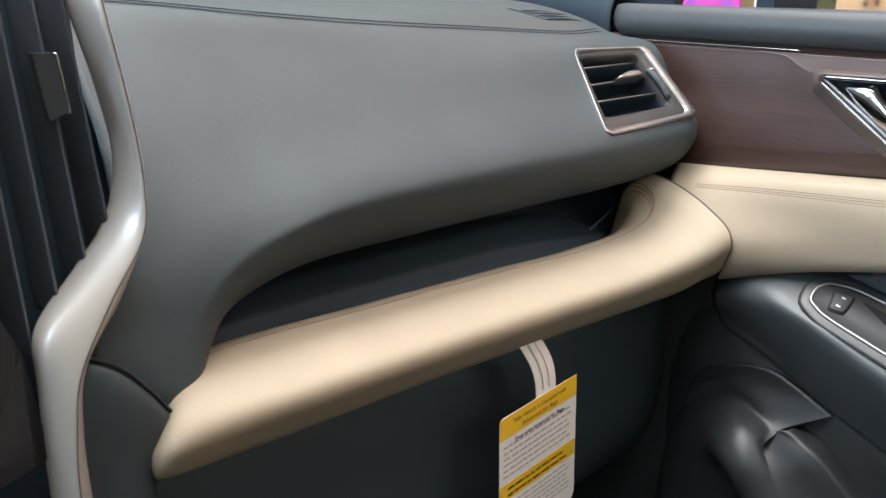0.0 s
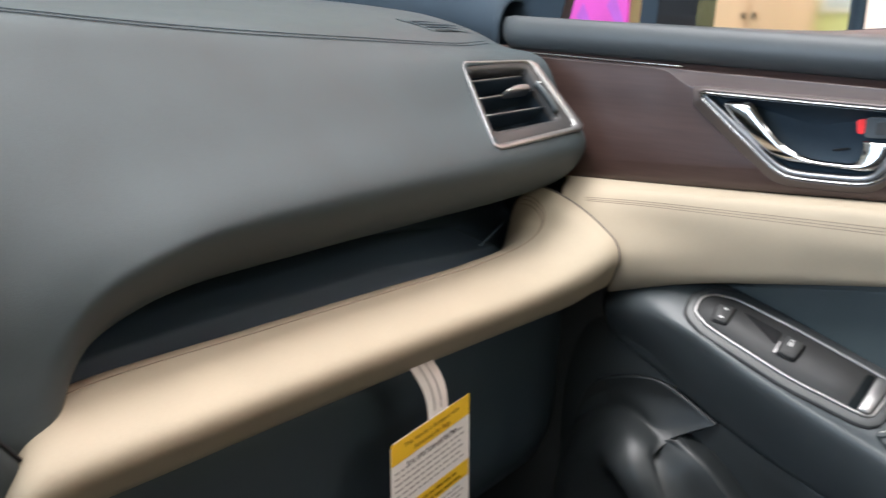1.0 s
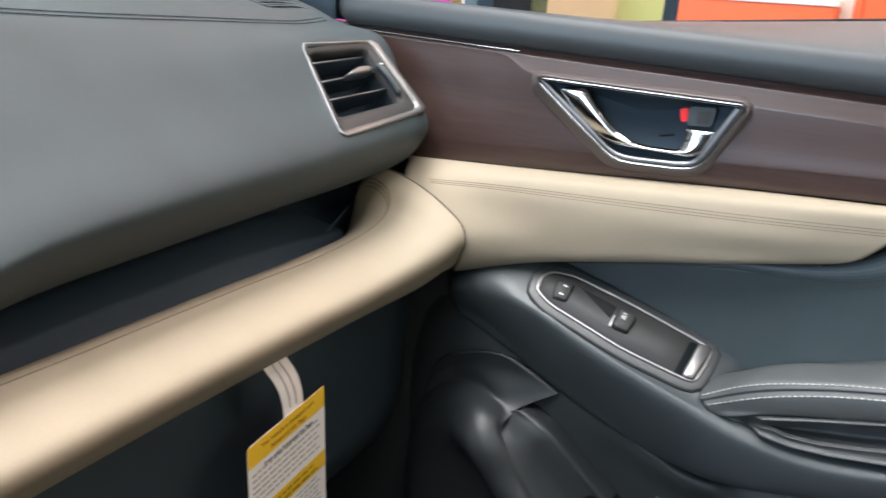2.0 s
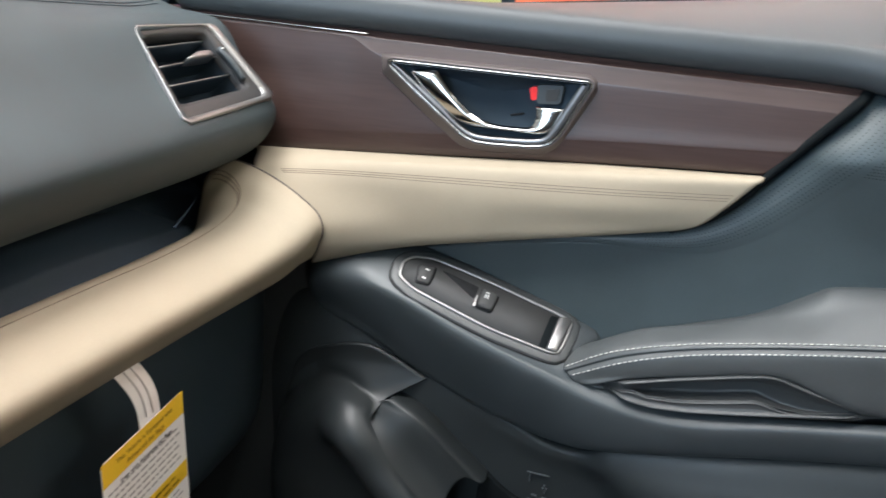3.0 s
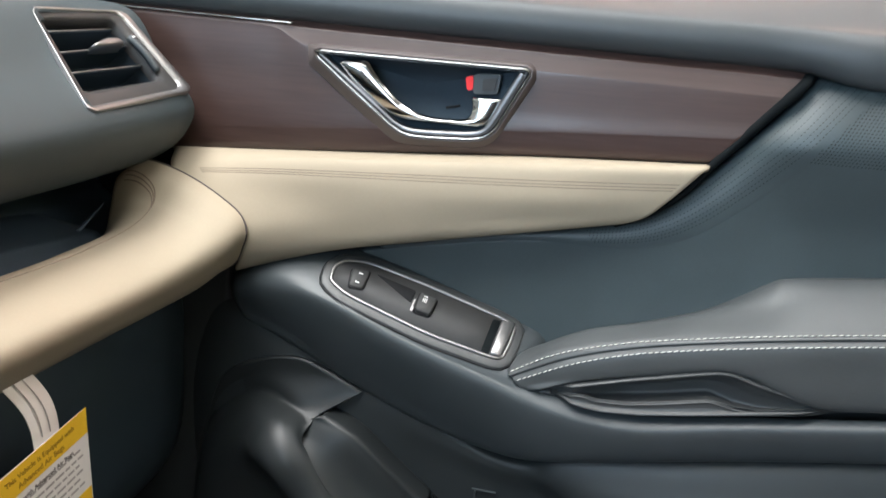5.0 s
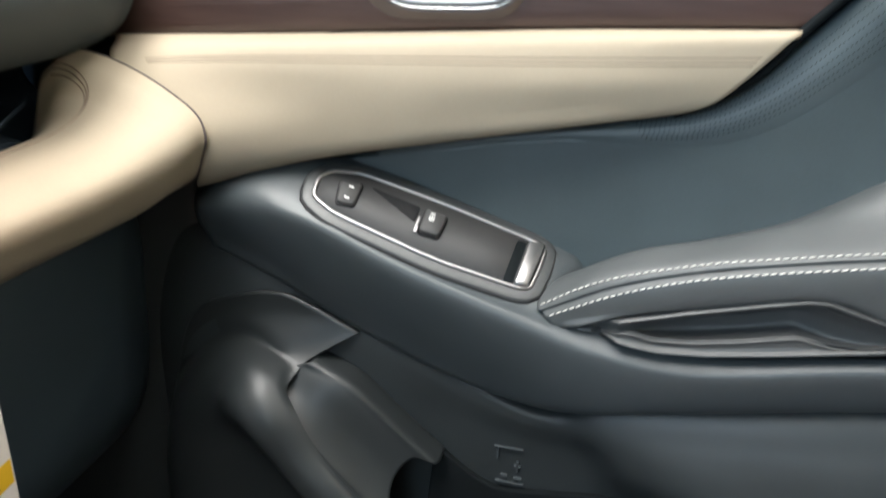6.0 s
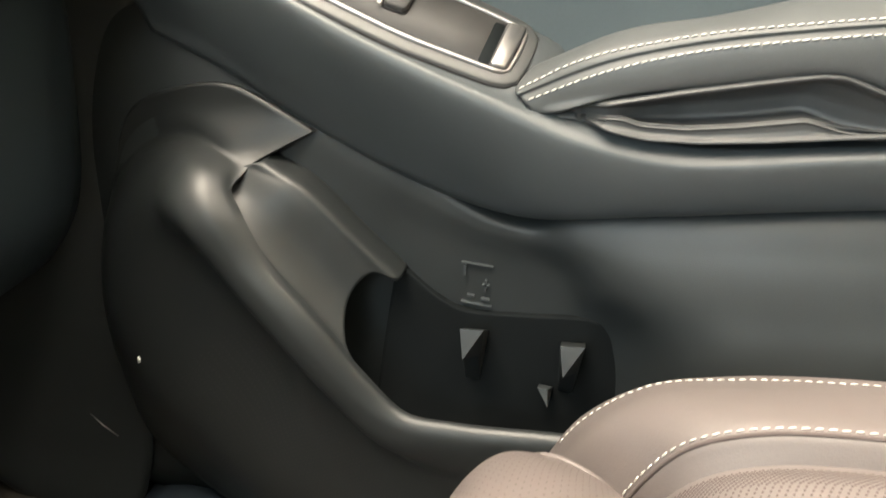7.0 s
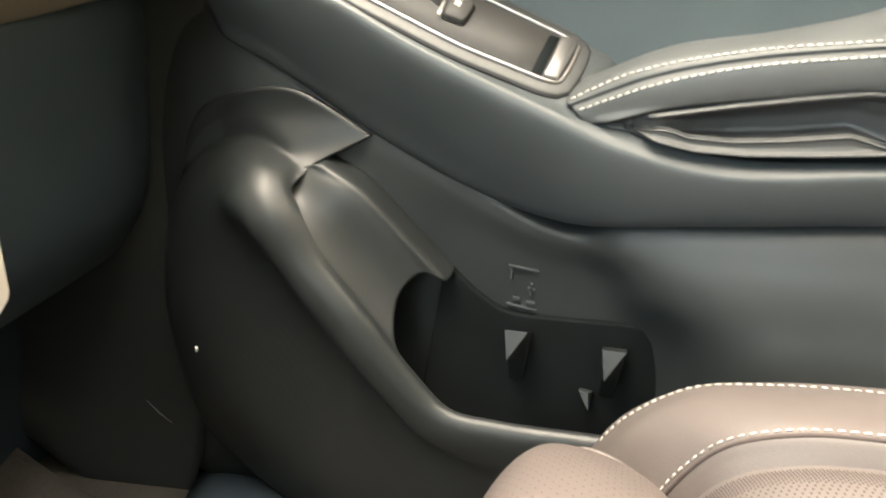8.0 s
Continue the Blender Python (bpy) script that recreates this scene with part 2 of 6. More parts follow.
def tube(path, radius, sides=8, flat=1.0):
    """A round cord along a path."""
    p = np.array(path, float)
    d = np.gradient(p, axis=0)
    d /= np.linalg.norm(d, axis=1)[:, None]
    ref = np.array([0.31, 0.2, 0.93])
    a = np.cross(d, ref)
    a /= np.linalg.norm(a, axis=1)[:, None]
    b = np.cross(d, a)
    r = np.broadcast_to(np.array(radius, float), (len(p),))
    ang = np.linspace(0, 2 * np.pi, sides, endpoint=False)
    rings = [p[k] + r[k] * (np.cos(ang)[:, None] * a[k] + flat * np.sin(ang)[:, None] * b[k]) for k in range(len(p))]
    v, f = ribbon(rings)
    n = len(p)
    return v, f + [tuple(range(sides))[::-1], tuple(range((n - 1) * sides, n * sides))]


def box(x0, x1, y0, y1, z0, z1, bevel=0.0):
    bm = bmesh.new()
    bmesh.ops.create_cube(bm, size=1)
    bmesh.ops.transform(bm, verts=bm.verts, matrix=Matrix.LocRotScale(((x0 + x1) / 2, (y0 + y1) / 2, (z0 + z1) / 2), None, (x1 - x0, y1 - y0, z1 - z0)))
    if bevel:
        bmesh.ops.bevel(bm, geom=bm.edges[:], offset=bevel, segments=2, affect="EDGES")
    return bm


def offset_outline(poly, d):
    """The outline moved outwards by d in its own plane; poly is a list of 2D points."""
    p = np.array(poly, float)
    area = np.sum(p[:, 0] * np.roll(p[:, 1], -1) - np.roll(p[:, 0], -1) * p[:, 1])
    t = np.roll(p, -1, 0) - np.roll(p, 1, 0)
    n = np.stack([t[:, 1], -t[:, 0]], 1) * (1 if area > 0 else -1)
    return p + d * n / np.linalg.norm(n, axis=1)[:, None]


def rounded(poly, n=72, sharp=0.25, cap=1.0):
    """An evenly sampled outline whose corners are cut round; sharp: how much of each edge the rounding takes, cap: at most so many metres."""
    p = [Vector(q) for q in poly]
    out = []
    for k in range(len(p)):
        a, b, c = p[k - 1], p[k], p[(k + 1) % len(p)]
        s, e = b.lerp(a, min(sharp, cap / (a - b).length)), b.lerp(c, min(sharp, cap / (c - b).length))
        for t in np.linspace(0, 1, 8):
            out.append(s.lerp(b, t).lerp(b.lerp(e, t), t))
    q = np.array([tuple(v) for v in out])
    run = np.r_[0, np.cumsum(np.linalg.norm(np.diff(np.vstack([q, q[:1]]), axis=0), axis=1))]
    s = np.linspace(0, run[-1], n, endpoint=False)
    q = np.vstack([q, q[:1]])
    return np.stack([np.interp(s, run, q[:, k]) for k in range(q.shape[1])], 1)


def dots(surface, spots, radius, lift=0.0002):
    """Small discs that lie on a surface at the given places (u, v)."""
    verts, faces = [], []
    for u, v in spots:
        p, n = surface.at(u, v)
        a = n.orthogonal().normalized()
        b = n.cross(a)
        k = len(verts)
        for j in range(6):
            verts.append(p + n * lift + radius * (math.cos(j * math.pi / 3) * a + math.sin(j * math.pi / 3) * b))
        faces.append(tuple(range(k, k + 6)))
    return verts, faces




def stitches(line, normals, parent, length=0.0042, step=0.0058, name="stitch", material=None, thick=0.0007):
    """Single threads laid along a line on a surface."""
    p = np.array(line, float)
    run = np.r_[0, np.cumsum(np.linalg.norm(np.diff(p, axis=0), axis=1))]
    me = bpy.data.meshes.new(name)
    v, f = tube([(-length / 2, 0, 0), (-length / 4, 0, thick * 0.5), (length / 4, 0, thick * 0.5), (length / 2, 0, 0)], [thick * 0.5, thick, thick, thick * 0.5], 6)
    me.from_pydata([tuple(map(float, q)) for q in v], [], f)
    me.materials.append(material or M_THREAD)
    me.shade_smooth()
    for s in np.arange(step / 2, run[-1], step):
        at = Vector([np.interp(s, run, p[:, k]) for k in range(3)])
        to = Vector([np.interp(min(s + 0.001, run[-1]), run, p[:, k]) - np.interp(max(s - 0.001, 0), run, p[:, k]) for k in range(3)]).normalized()
        nn = Vector([np.interp(s, run, normals[:, k]) for k in range(3)]).normalized()
        side = nn.cross(to).normalized()
        to = (to + side * 0.12).normalized()
        up = to.cross(nn.cross(to)).normalized()
        m = Matrix((to, up.cross(to), up)).transposed().to_4x4()
        m.translation = at + nn * 0.0004
        ob = new(name, me)
        ob.parent = parent
        ob.matrix_local = m

# ---- the showroom round the car ----
GROUND, WALL_X = -0.15, 3.2


def slab(name, box_mesh, material, label, category):
    return tagged(part(name, box_mesh, material, None, "", False), label, category, "", "structure")


slab("floor", box(-4.6, 3.4, -4.4, 5.2, GROUND - 0.1, GROUND), M_TILE, "pale grey tiled showroom floor", "floor")
slab("ceiling", box(-4.6, 3.4, -4.4, 5.2, 2.8, 2.9), M_CEIL, "plain white showroom ceiling", "ceiling")
slab("wall_east", box(WALL_X, WALL_X + 0.12, -4.4, 5.2, GROUND, 2.8), M_WALL_LIME, "lime green painted showroom wall", "wall")
slab("wall_west", box(-4.6, -4.48, -4.4, 5.2, GROUND, 2.8), M_WALL_WHITE, "plain off-white showroom wall", "wall")
slab("wall_north", box(-4.48, WALL_X, 5.08, 5.2, GROUND, 2.8), M_WALL_WHITE, "plain off-white showroom wall", "wall")
slab("wall_south", box(-4.48, WALL_X, -4.4, -4.28, GROUND, 2.8), M_WALL_LIME, "lime green painted showroom wall", "wall")

slab("wall_trim", box(WALL_X - 0.012, WALL_X - 0.002, -0.32, 1.02, GROUND, 1.355), M_WALL_WHITE, "off-white painted stretch of the lime wall", "wall panel")

# unseen panel, added high up to give reflections and bounce a salmon tint
slab("tint_panel", box(WALL_X - 0.016, WALL_X - 0.004, -2.6, 2.6, 1.36, 2.75), M_SALMON, "salmon panel added out of view to tint reflections", "wall band")

door = thing("room_door", (WALL_X - 0.02, 0.13, GROUND), "orange-red painted closed door in the showroom wall", "door", "", "structure")
part("door_leaf", box(WALL_X - 0.05, WALL_X - 0.015, 0.045, 0.235, GROUND, 1.95, 0.003), M_ORANGE, door, "", False)
part("jamb", box(WALL_X - 0.06, WALL_X - 0.014, 0.236, 0.262, GROUND, 1.98, 0.003), M_ORANGE, door, "", False)
part("jamb", box(WALL_X - 0.06, WALL_X - 0.014, 0.008, 0.044, GROUND, 1.98, 0.003), M_ORANGE, door, "", False)
part("latch_plate", box(WALL_X - 0.062, WALL_X - 0.051, 0.115, 0.17, 1.068, 1.10, 0.002), M_SMOKE, door, "dark metal latch plate", False)

board = thing("whiteboard", (WALL_X - 0.02, 0.65, 1.02), "white board with pale frame on the wall", "whiteboard")
part("panel", box(WALL_X - 0.03, WALL_X - 0.014, 0.50, 0.80, 1.0, 1.33, 0.002), M_BOARD, board, "", False)
part("edge_strip", box(WALL_X - 0.034, WALL_X - 0.014, 0.484, 0.50, 0.99, 1.33, 0.002), M_PALE, board, "pale blue edge strip", False)
for z0 in (1.045, 1.12, 1.2):
    part("pale_sheet", box(WALL_X - 0.032, WALL_X - 0.0305, 0.58, 0.74, z0, z0 + 0.03), M_PALE, board, "", False)

bench = thing("low_cabinet", (WALL_X - 0.12, 0.6, GROUND), "long orange-red low cabinet along the wall", "cabinet")
part("body", box(WALL_X - 0.22, WALL_X - 0.04, 0.30, 0.93, GROUND, 0.975, 0.006), M_ORANGE, bench, "", False)
part("top", box(WALL_X - 0.225, WALL_X - 0.04, 0.295, 0.80, 0.976, 0.99, 0.003), M_BOARD, bench, "white top", False)

thermo = thing("thermostat", (WALL_X - 0.02, 0.36, 1.04), "small white thermostat box on the wall", "thermostat")
part("case", box(WALL_X - 0.035, WALL_X - 0.013, 0.33, 0.39, 1.035, 1.065, 0.004), M_BOARD, thermo, "", False)
part("display", box(WALL_X - 0.037, WALL_X - 0.0352, 0.345, 0.375, 1.042, 1.057), M_PALE, thermo, "grey display", False)

sheet = thing("wall_poster", (WALL_X - 0.02, -0.16, 1.07), "lavender and grey poster on the wall", "poster")
part("panel", box(WALL_X - 0.02, WALL_X - 0.013, -0.15, -0.03, 1.065, 1.34), M_LAVENDER, sheet, "", False)
part("picture", box(WALL_X - 0.022, WALL_X - 0.013, -0.31, -0.152, 1.02, 1.34), M_PALE, sheet, "pale grey picture", False)

stand = thing("banner", (WALL_X - 0.3, 1.9, GROUND), "magenta printed banner standing by the wall", "banner")
part("cloth", box(WALL_X - 0.32, WALL_X - 0.30, 1.64, 2.20, GROUND + 0.02, 2.0, 0.002), M_MAGENTA, stand, "", False)
part("foot", box(WALL_X - 0.42, WALL_X - 0.2, 1.64, 2.20, GROUND, GROUND + 0.02, 0.003), M_SATIN, stand, "", False)
for y0, z0, y1, z1 in ((1.835, 1.06, 1.79, 0.97), (1.70, 1.10, 1.64, 0.96)):
    part("print_shape", plate([(WALL_X - 0.3215, y0, z0), (WALL_X - 0.3215, y1, z1), (WALL_X - 0.3215, y1 - 0.0, z1 - 0.05), (WALL_X - 0.3215, y0 + 0.03, z0 - 0.05)], [(WALL_X - 0.319, y0, z0), (WALL_X - 0.319, y1, z1), (WALL_X - 0.319, y1, z1 - 0.05), (WALL_X - 0.319, y0 + 0.03, z0 - 0.05)]), M_PURPLE, stand, "", False)
stand = thing("banner", (WALL_X - 0.25, 1.55, GROUND), "grey-teal banner with white edges standing by the wall", "banner")
part("cloth", box(WALL_X - 0.26, WALL_X - 0.24, 1.505, 1.605, GROUND + 0.02, 2.0, 0.002), M_TEAL, stand, "", False)
for y0 in (1.496, 1.606):
    part("edge_strip", box(WALL_X - 0.262, WALL_X - 0.238, y0, y0 + 0.008, GROUND + 0.02, 2.0, 0.002), M_BOARD, stand, "", False)
part("foot", box(WALL_X - 0.36, WALL_X - 0.14, 1.49, 1.62, GROUND, GROUND + 0.02, 0.003), M_SATIN, stand, "", False)

# seen in the side mirror: cupboards and framed pictures at the back of the room
cupboard = thing("cupboard", (1.6, -4.0, GROUND), "beige wooden cupboard at the back wall", "cupboard")
part("carcass", box(1.25, 2.0, -4.26, -3.85, GROUND, 1.22, 0.004), M_BEIGE, cupboard, "", False)
for k in range(2):
    d = part("cupboard_door", box(1.26 + 0.37 * k, 1.615 + 0.37 * k, -3.85, -3.83, GROUND + 0.08, 1.2, 0.004), M_BEIGE, cupboard, "", False)
    part("knob", box(1.585 + 0.06 * k, 1.605 + 0.06 * k, -3.83, -3.805, 0.98, 1.02, 0.004), M_SMOKE, d, "dark knob", False)
for xx in (2.25, 2.65):
    pic = thing("framed_picture", (xx, -4.26, 1.2), "small framed picture on the lime wall", "picture", "pictures on the back wall")
    part("picture_frame", box(xx - 0.14, xx + 0.14, -4.275, -4.255, 1.02, 1.38, 0.004), M_BOARD, pic, "", False)
    part("print", box(xx - 0.11, xx + 0.11, -4.2545, -4.25, 1.05, 1.35), M_PALE, pic, "", False)

# ---- the car's shell: plain closing surfaces round the cabin ----
def rect(x0, x1, y0, y1, z):
    return [(x0, y0, z), (x1, y0, z), (x1, y1, z), (x0, y1, z)]


# out of view; the opening is cut and sized to steer the overhead light
slab("headliner", ribbon([rect(-0.72, 0.68, -1.9, 0.10, 1.46), rect(-0.35, 0.64, -0.60, -0.03, 1.46), rect(-0.35, 0.64, -0.60, -0.03, 1.42), rect(-0.72, 0.68, -1.9, 0.10, 1.42), rect(-0.72, 0.68, -1.9, 0.10, 1.46)]), M_HEADLINER, "unseen grey cloth headliner with an opening cut for the overhead light", "ceiling")
slab("cabin_floor", box(-0.78, 0.80, -1.9, 0.95, 0.255, 0.28), M_CARPET, "black carpeted car floor", "floor")
slab("bulkhead", box(-0.78, 0.80, 0.86, 0.90, 0.28, 0.95), M_CARPET, "black carpeted front bulkhead under the dashboard", "wall")
slab("dash_bulkhead", box(0.10, 0.88, 0.62, 0.65, 0.28, 0.985), M_DARK, "dark panel behind the dashboard", "wall")
# unseen black blockers, added to cut the light from behind and the sides
slab("rear_light_block", box(-0.78, 0.84, -1.04, -1.0, 0.28, 1.10), M_CARPET, "plain black unseen wall, added to block light from behind", "wall")
slab("side_light_block", box(0.80, 0.84, -1.0, -0.452, 0.28, 1.06), M_CARPET, "plain black unseen side wall, added to block light", "wall")
slab("near_pillar", box(0.80, 0.84, -0.56, -0.452, 1.062, 1.42), M_CARPET, "plain black unseen pillar, blocks light behind the door", "wall")
slab("opposite_pillar", box(-0.82, -0.78, -0.56, -0.44, 1.062, 1.42), M_CARPET, "plain black unseen pillar, blocks light from the opposite side", "wall")
slab("far_door", box(-0.82, -0.78, -1.9, 0.9, 0.28, 1.06), M_PLASTIC, "plain black inner side of the opposite door", "wall")

# unseen slabs, added to stop outside light leaking in at floor and front
slab("sill_leak_block", box(0.802, 0.88, -1.9, 0.95, 0.12, 0.34), M_SMOKE, "unseen dark slab under the doors, closes a light leak", "car body")
slab("wing_leak_block", box(0.802, 0.88, 0.665, 0.95, 0.342, 0.985), M_SMOKE, "unseen dark slab ahead of the door, closes a light leak", "car body")

# ---- passenger door ----
car_door = thing("passenger_door", (0.80, 0.05, 0.28), "closed black car door with wood trim and cream leather band", "car door")


def z_sill(y):
    return 1.0165 + 0.0245 * y + 0.012 * y * y


def z_wood(y):
    return 0.9785 + 0.032 * y


def z_glass(y):
    return 1.0445 - 0.0825 * y


YS = [0.583, 0.572, 0.52, 0.42, 0.24, 0.06, -0.02, -0.05, -0.08, -0.15, -0.45]


def back(y):
    t = min(1, max(0, (-0.030 - y) / 0.045))
    return t * t * (3 - 2 * t)


def along(x, zf, out=0.0, ys=YS):
    """One line of the sill; out: how far it stands proud behind the wood."""
    return [(x + 0.25 * (0.822 - x), 0.587, zf(0.587) + 0.25 * (z_sill(0.587) - 0.008 - zf(0.587)))] + [(x - out * back(y), y, zf(y)) for y in ys]


def z_low(y):
    """The lower edge of the sill pad drops a little behind the wood."""
    t = min(1, max(0, (-0.035 - y) / 0.05))
    return z_wood(y) - 0.008 * t * t * (3 - 2 * t)


sill = Surface([
    along(0.872, lambda y: z_glass(y) - 0.004),
    along(0.868, z_glass),
    along(0.835, lambda y: 0.5 * z_glass(y) + 0.5 * z_sill(y) + 0.002),
    along(0.808, z_sill, 0.003),
    along(0.8020, lambda y: z_sill(y) - 0.005, 0.008),
    along(0.7985, lambda y: z_sill(y) - 0.016, 0.011),
    along(0.8000, lambda y: z_low(y) + 0.012, 0.012),
    along(0.8050, lambda y: z_low(y) + 0.0055, 0.012),
    along(0.8140, lambda y: z_low(y) + 0.0030),
], 70, 48)
part("door_shell", box(0.8195, 0.835, -0.45, 0.66, 0.30, 0.992), M_DARK, car_door, "dark inner door shell", False)
sill.build("window_sill", M_SILL, car_door, "smooth dark window sill pad")

part("glass_seal", tube(spline([(0.8690, y, z_glass(y) + 0.0006) for y in (0.57, 0.4, 0.2, 0.0, -0.2, -0.44)], 60), 0.0015, 8), M_HOLE, car_door, "dark seal along the glass")

# wooden trim, with an opening for the handle
HANDLE = [(0.351, 0.9697), (0.271, 0.9682), (0.1655, 0.9668), (0.1722, 0.9545), (0.1800, 0.9400), (0.1905, 0.9205), (0.1960, 0.9142), (0.2035, 0.9104), (0.217, 0.9086), (0.252, 0.9072), (0.2640, 0.9076), (0.2720, 0.9098), (0.2800, 0.9145), (0.3013, 0.9310), (0.3239, 0.9483)]
handle_line = rounded(HANDLE, 160, 0.3, 0.004)
hole_test = inside(offset_outline(handle_line, 0.0018))


def wood_row(x, lift, y_end, keys=(0.60, 0.45, 0.40, 0.388, 0.376, 0.36, 0.30, 0.15)):
    ys = list(keys) + [y_end]
    return [(x(y) if callable(x) else x, y, lift(y)) for y in ys]


def facet(y):
    """The bevel along the top grows from nothing at the front to full width behind the handle's tip."""
    t = min(1, max(0, (0.396 - y) / 0.036))
    return t * t * (3 - 2 * t)


def z_ledge(y):
    return 0.9045 - 0.028 * y - 0.052 * y * y - min(0.007, max(0.0, 0.021 * (y - 0.02)))


WOOD = [
    wood_row(0.8135, lambda y: z_wood(y) + 0.006, -0.048),
    wood_row(0.809, lambda y: z_wood(y) - 0.0002, -0.047),
    wood_row(lambda y: 0.803 + 0.0025 * facet(y), lambda y: z_wood(y) - 0.001 - 0.001 * facet(y), -0.046),
    wood_row(lambda y: 0.802 - 0.0022 * facet(y), lambda y: z_wood(y) - 0.003 - 0.0135 * facet(y), -0.0325),
    wood_row(lambda y: 0.802 - 0.0024 * facet(y), lambda y: z_wood(y) - 0.0045 - 0.0135 * facet(y), -0.0312),
    wood_row(0.7982, lambda y: 0.45 * z_wood(y) + 0.55 * z_ledge(y), -0.014),
    wood_row(0.7965, lambda y: z_ledge(y) + 0.0225, -0.002),
    wood_row(0.7966, lambda y: z_ledge(y) + 0.0212, -0.001),
    wood_row(0.7985, lambda y: z_ledge(y) + 0.0035, 0.013),
    wood_row(0.8010, lambda y: z_ledge(y) + 0.0016, 0.0145),
    wood_row(0.8130, lambda y: z_ledge(y) + 0.0008, 0.016),
]
WOOD[3:3] = [[tuple(Vector(a).lerp(Vector(b), t)) for a, b in zip(WOOD[2], WOOD[3])] for t in (0.15, 0.85)]
wood = Surface(WOOD, 170, 70)
wood.build("wood_trim", M_WOOD, car_door, "glossy brown wood veneer trim", 0.003, lambda x, y, z: hole_test(y, z))
part("bright_strip", tube(spline([(0.8015, y, z_wood(y) + 0.0012) for y in (0.578, 0.52, 0.46, 0.42, 0.375)], 50), np.linspace(0.0010, 0.0007, 50), 8), M_CHROME, car_door, "thin silver strip")

# black edge that closes the rear end of the trim
edge = spline([(0.816, -0.0490, 0.9790), (0.8020, -0.0420, 0.9705), (0.800, -0.0165, 0.9415), (0.7985, 0.0155, 0.9040), (0.797, 0.034, 0.880), (0.795, 0.056, 0.862), (0.793, 0.085, 0.8485)], 60)
part("trim_edge", tube(edge, np.linspace(0.0048, 0.0022, 60), 8), M_DEEP, car_door, "black edge behind the wood trim")

CREAM = [
    [(0.806, 0.500, 0.882), (0.805, 0.41, 0.887), (0.804, 0.30, 0.8925), (0.803, 0.15, 0.900), (0.802, 0.016, 0.9045)],
    [(0.790, 0.487, 0.880), (0.785, 0.41, 0.8845), (0.784, 0.30, 0.8915), (0.785, 0.15, 0.8995), (0.791, 0.018, 0.904)],
    [(0.769, 0.478, 0.872), (0.7715, 0.40, 0.881), (0.7725, 0.30, 0.888), (0.775, 0.15, 0.896), (0.7865, 0.021, 0.9015)],
    [(0.7585, 0.468, 0.862), (0.7645, 0.38, 0.869), (0.7665, 0.28, 0.875), (0.770, 0.15, 0.882), (0.7843, 0.033, 0.888)],
    [(0.751, 0.428, 0.846), (0.761, 0.35, 0.849), (0.764, 0.26, 0.857), (0.768, 0.15, 0.867), (0.783, 0.046, 0.874)],
    [(0.745, 0.394, 0.818), (0.760, 0.33, 0.826), (0.766, 0.24, 0.839), (0.771, 0.15, 0.852), (0.784, 0.062, 0.859)],
    [(0.748, 0.400, 0.793), (0.763, 0.33, 0.806), (0.7695, 0.24, 0.824), (0.7745, 0.15, 0.840), (0.787, 0.080, 0.851)],
    [(0.762, 0.412, 0.774), (0.774, 0.33, 0.799), (0.7795, 0.24, 0.8185), (0.783, 0.16, 0.835), (0.790, 0.092, 0.848)],
    [(0.800, 0.420, 0.772), (0.803, 0.33, 0.799), (0.803, 0.24, 0.8185), (0.802, 0.16, 0.835), (0.800, 0.094, 0.848)],
]
CREAM[:4] = [[(x, y, z - k * min(0.007, max(0.0, 0.021 * (y - 0.02)))) for x, y, z in r] for r, k in zip(CREAM[:4], (1, 1, 0.9, 0.4))]
cream = Surface(CREAM, 90, 64)
cream_ob = cream.build("leather_band", M_CREAM, car_door, "cream leather door band with stitched seams")


def surface_line(s, u0, u1, v0, v1, n=80, lift=0.0):
    pts, nor = [], []
    for t in np.linspace(0, 1, n):
        p, nn = s.at(u0 + (u1 - u0) * t, v0 + (v1 - v0) * t)
        pts.append(tuple(p + nn * lift))
        nor.append(tuple(nn))
    return np.array(pts), np.array(nor)


for v0, v1 in ((0.330, 0.365), (0.350, 0.390), (0.368, 0.412)):
    pts, nor = surface_line(cream, 0.06, 0.985, v0, v1, 90, -0.0001)
    part("seam", tube(pts, 0.00035, 6), M_SEAM, cream_ob, "fine stitched seam")

# leather insert behind band and armrest
FLANGE = np.array(spline([(-0.091, 1.016), (-0.073, 0.997), (-0.056, 0.978), (-0.020, 0.933), (0.012, 0.896), (0.036, 0.872), (0.060, 0.856), (0.092, 0.845), (0.20, 0.826), (0.31, 0.803), (0.44, 0.765)], 60))


def flange_gap(y, z):
    """How far a place of the insert lies behind the flange line."""
    d = np.hypot(FLANGE[:, 0] - y, FLANGE[:, 1] - z)
    k = int(d.argmin())
    a, b = FLANGE[max(k - 1, 0)], FLANGE[min(k + 1, len(FLANGE) - 1)]
    side = (b[0] - a[0]) * (z - a[1]) - (b[1] - a[1]) * (y - a[0])
    return d[k] * (1 if side < 0 else -1)


def roll_width(y):
    """The rolled edge narrows from the window sill towards the switch pod."""
    t = min(1, max(0, (0.17 - y) / 0.19))
    return 0.24 + 0.76 * t * t * (3 - 2 * t)


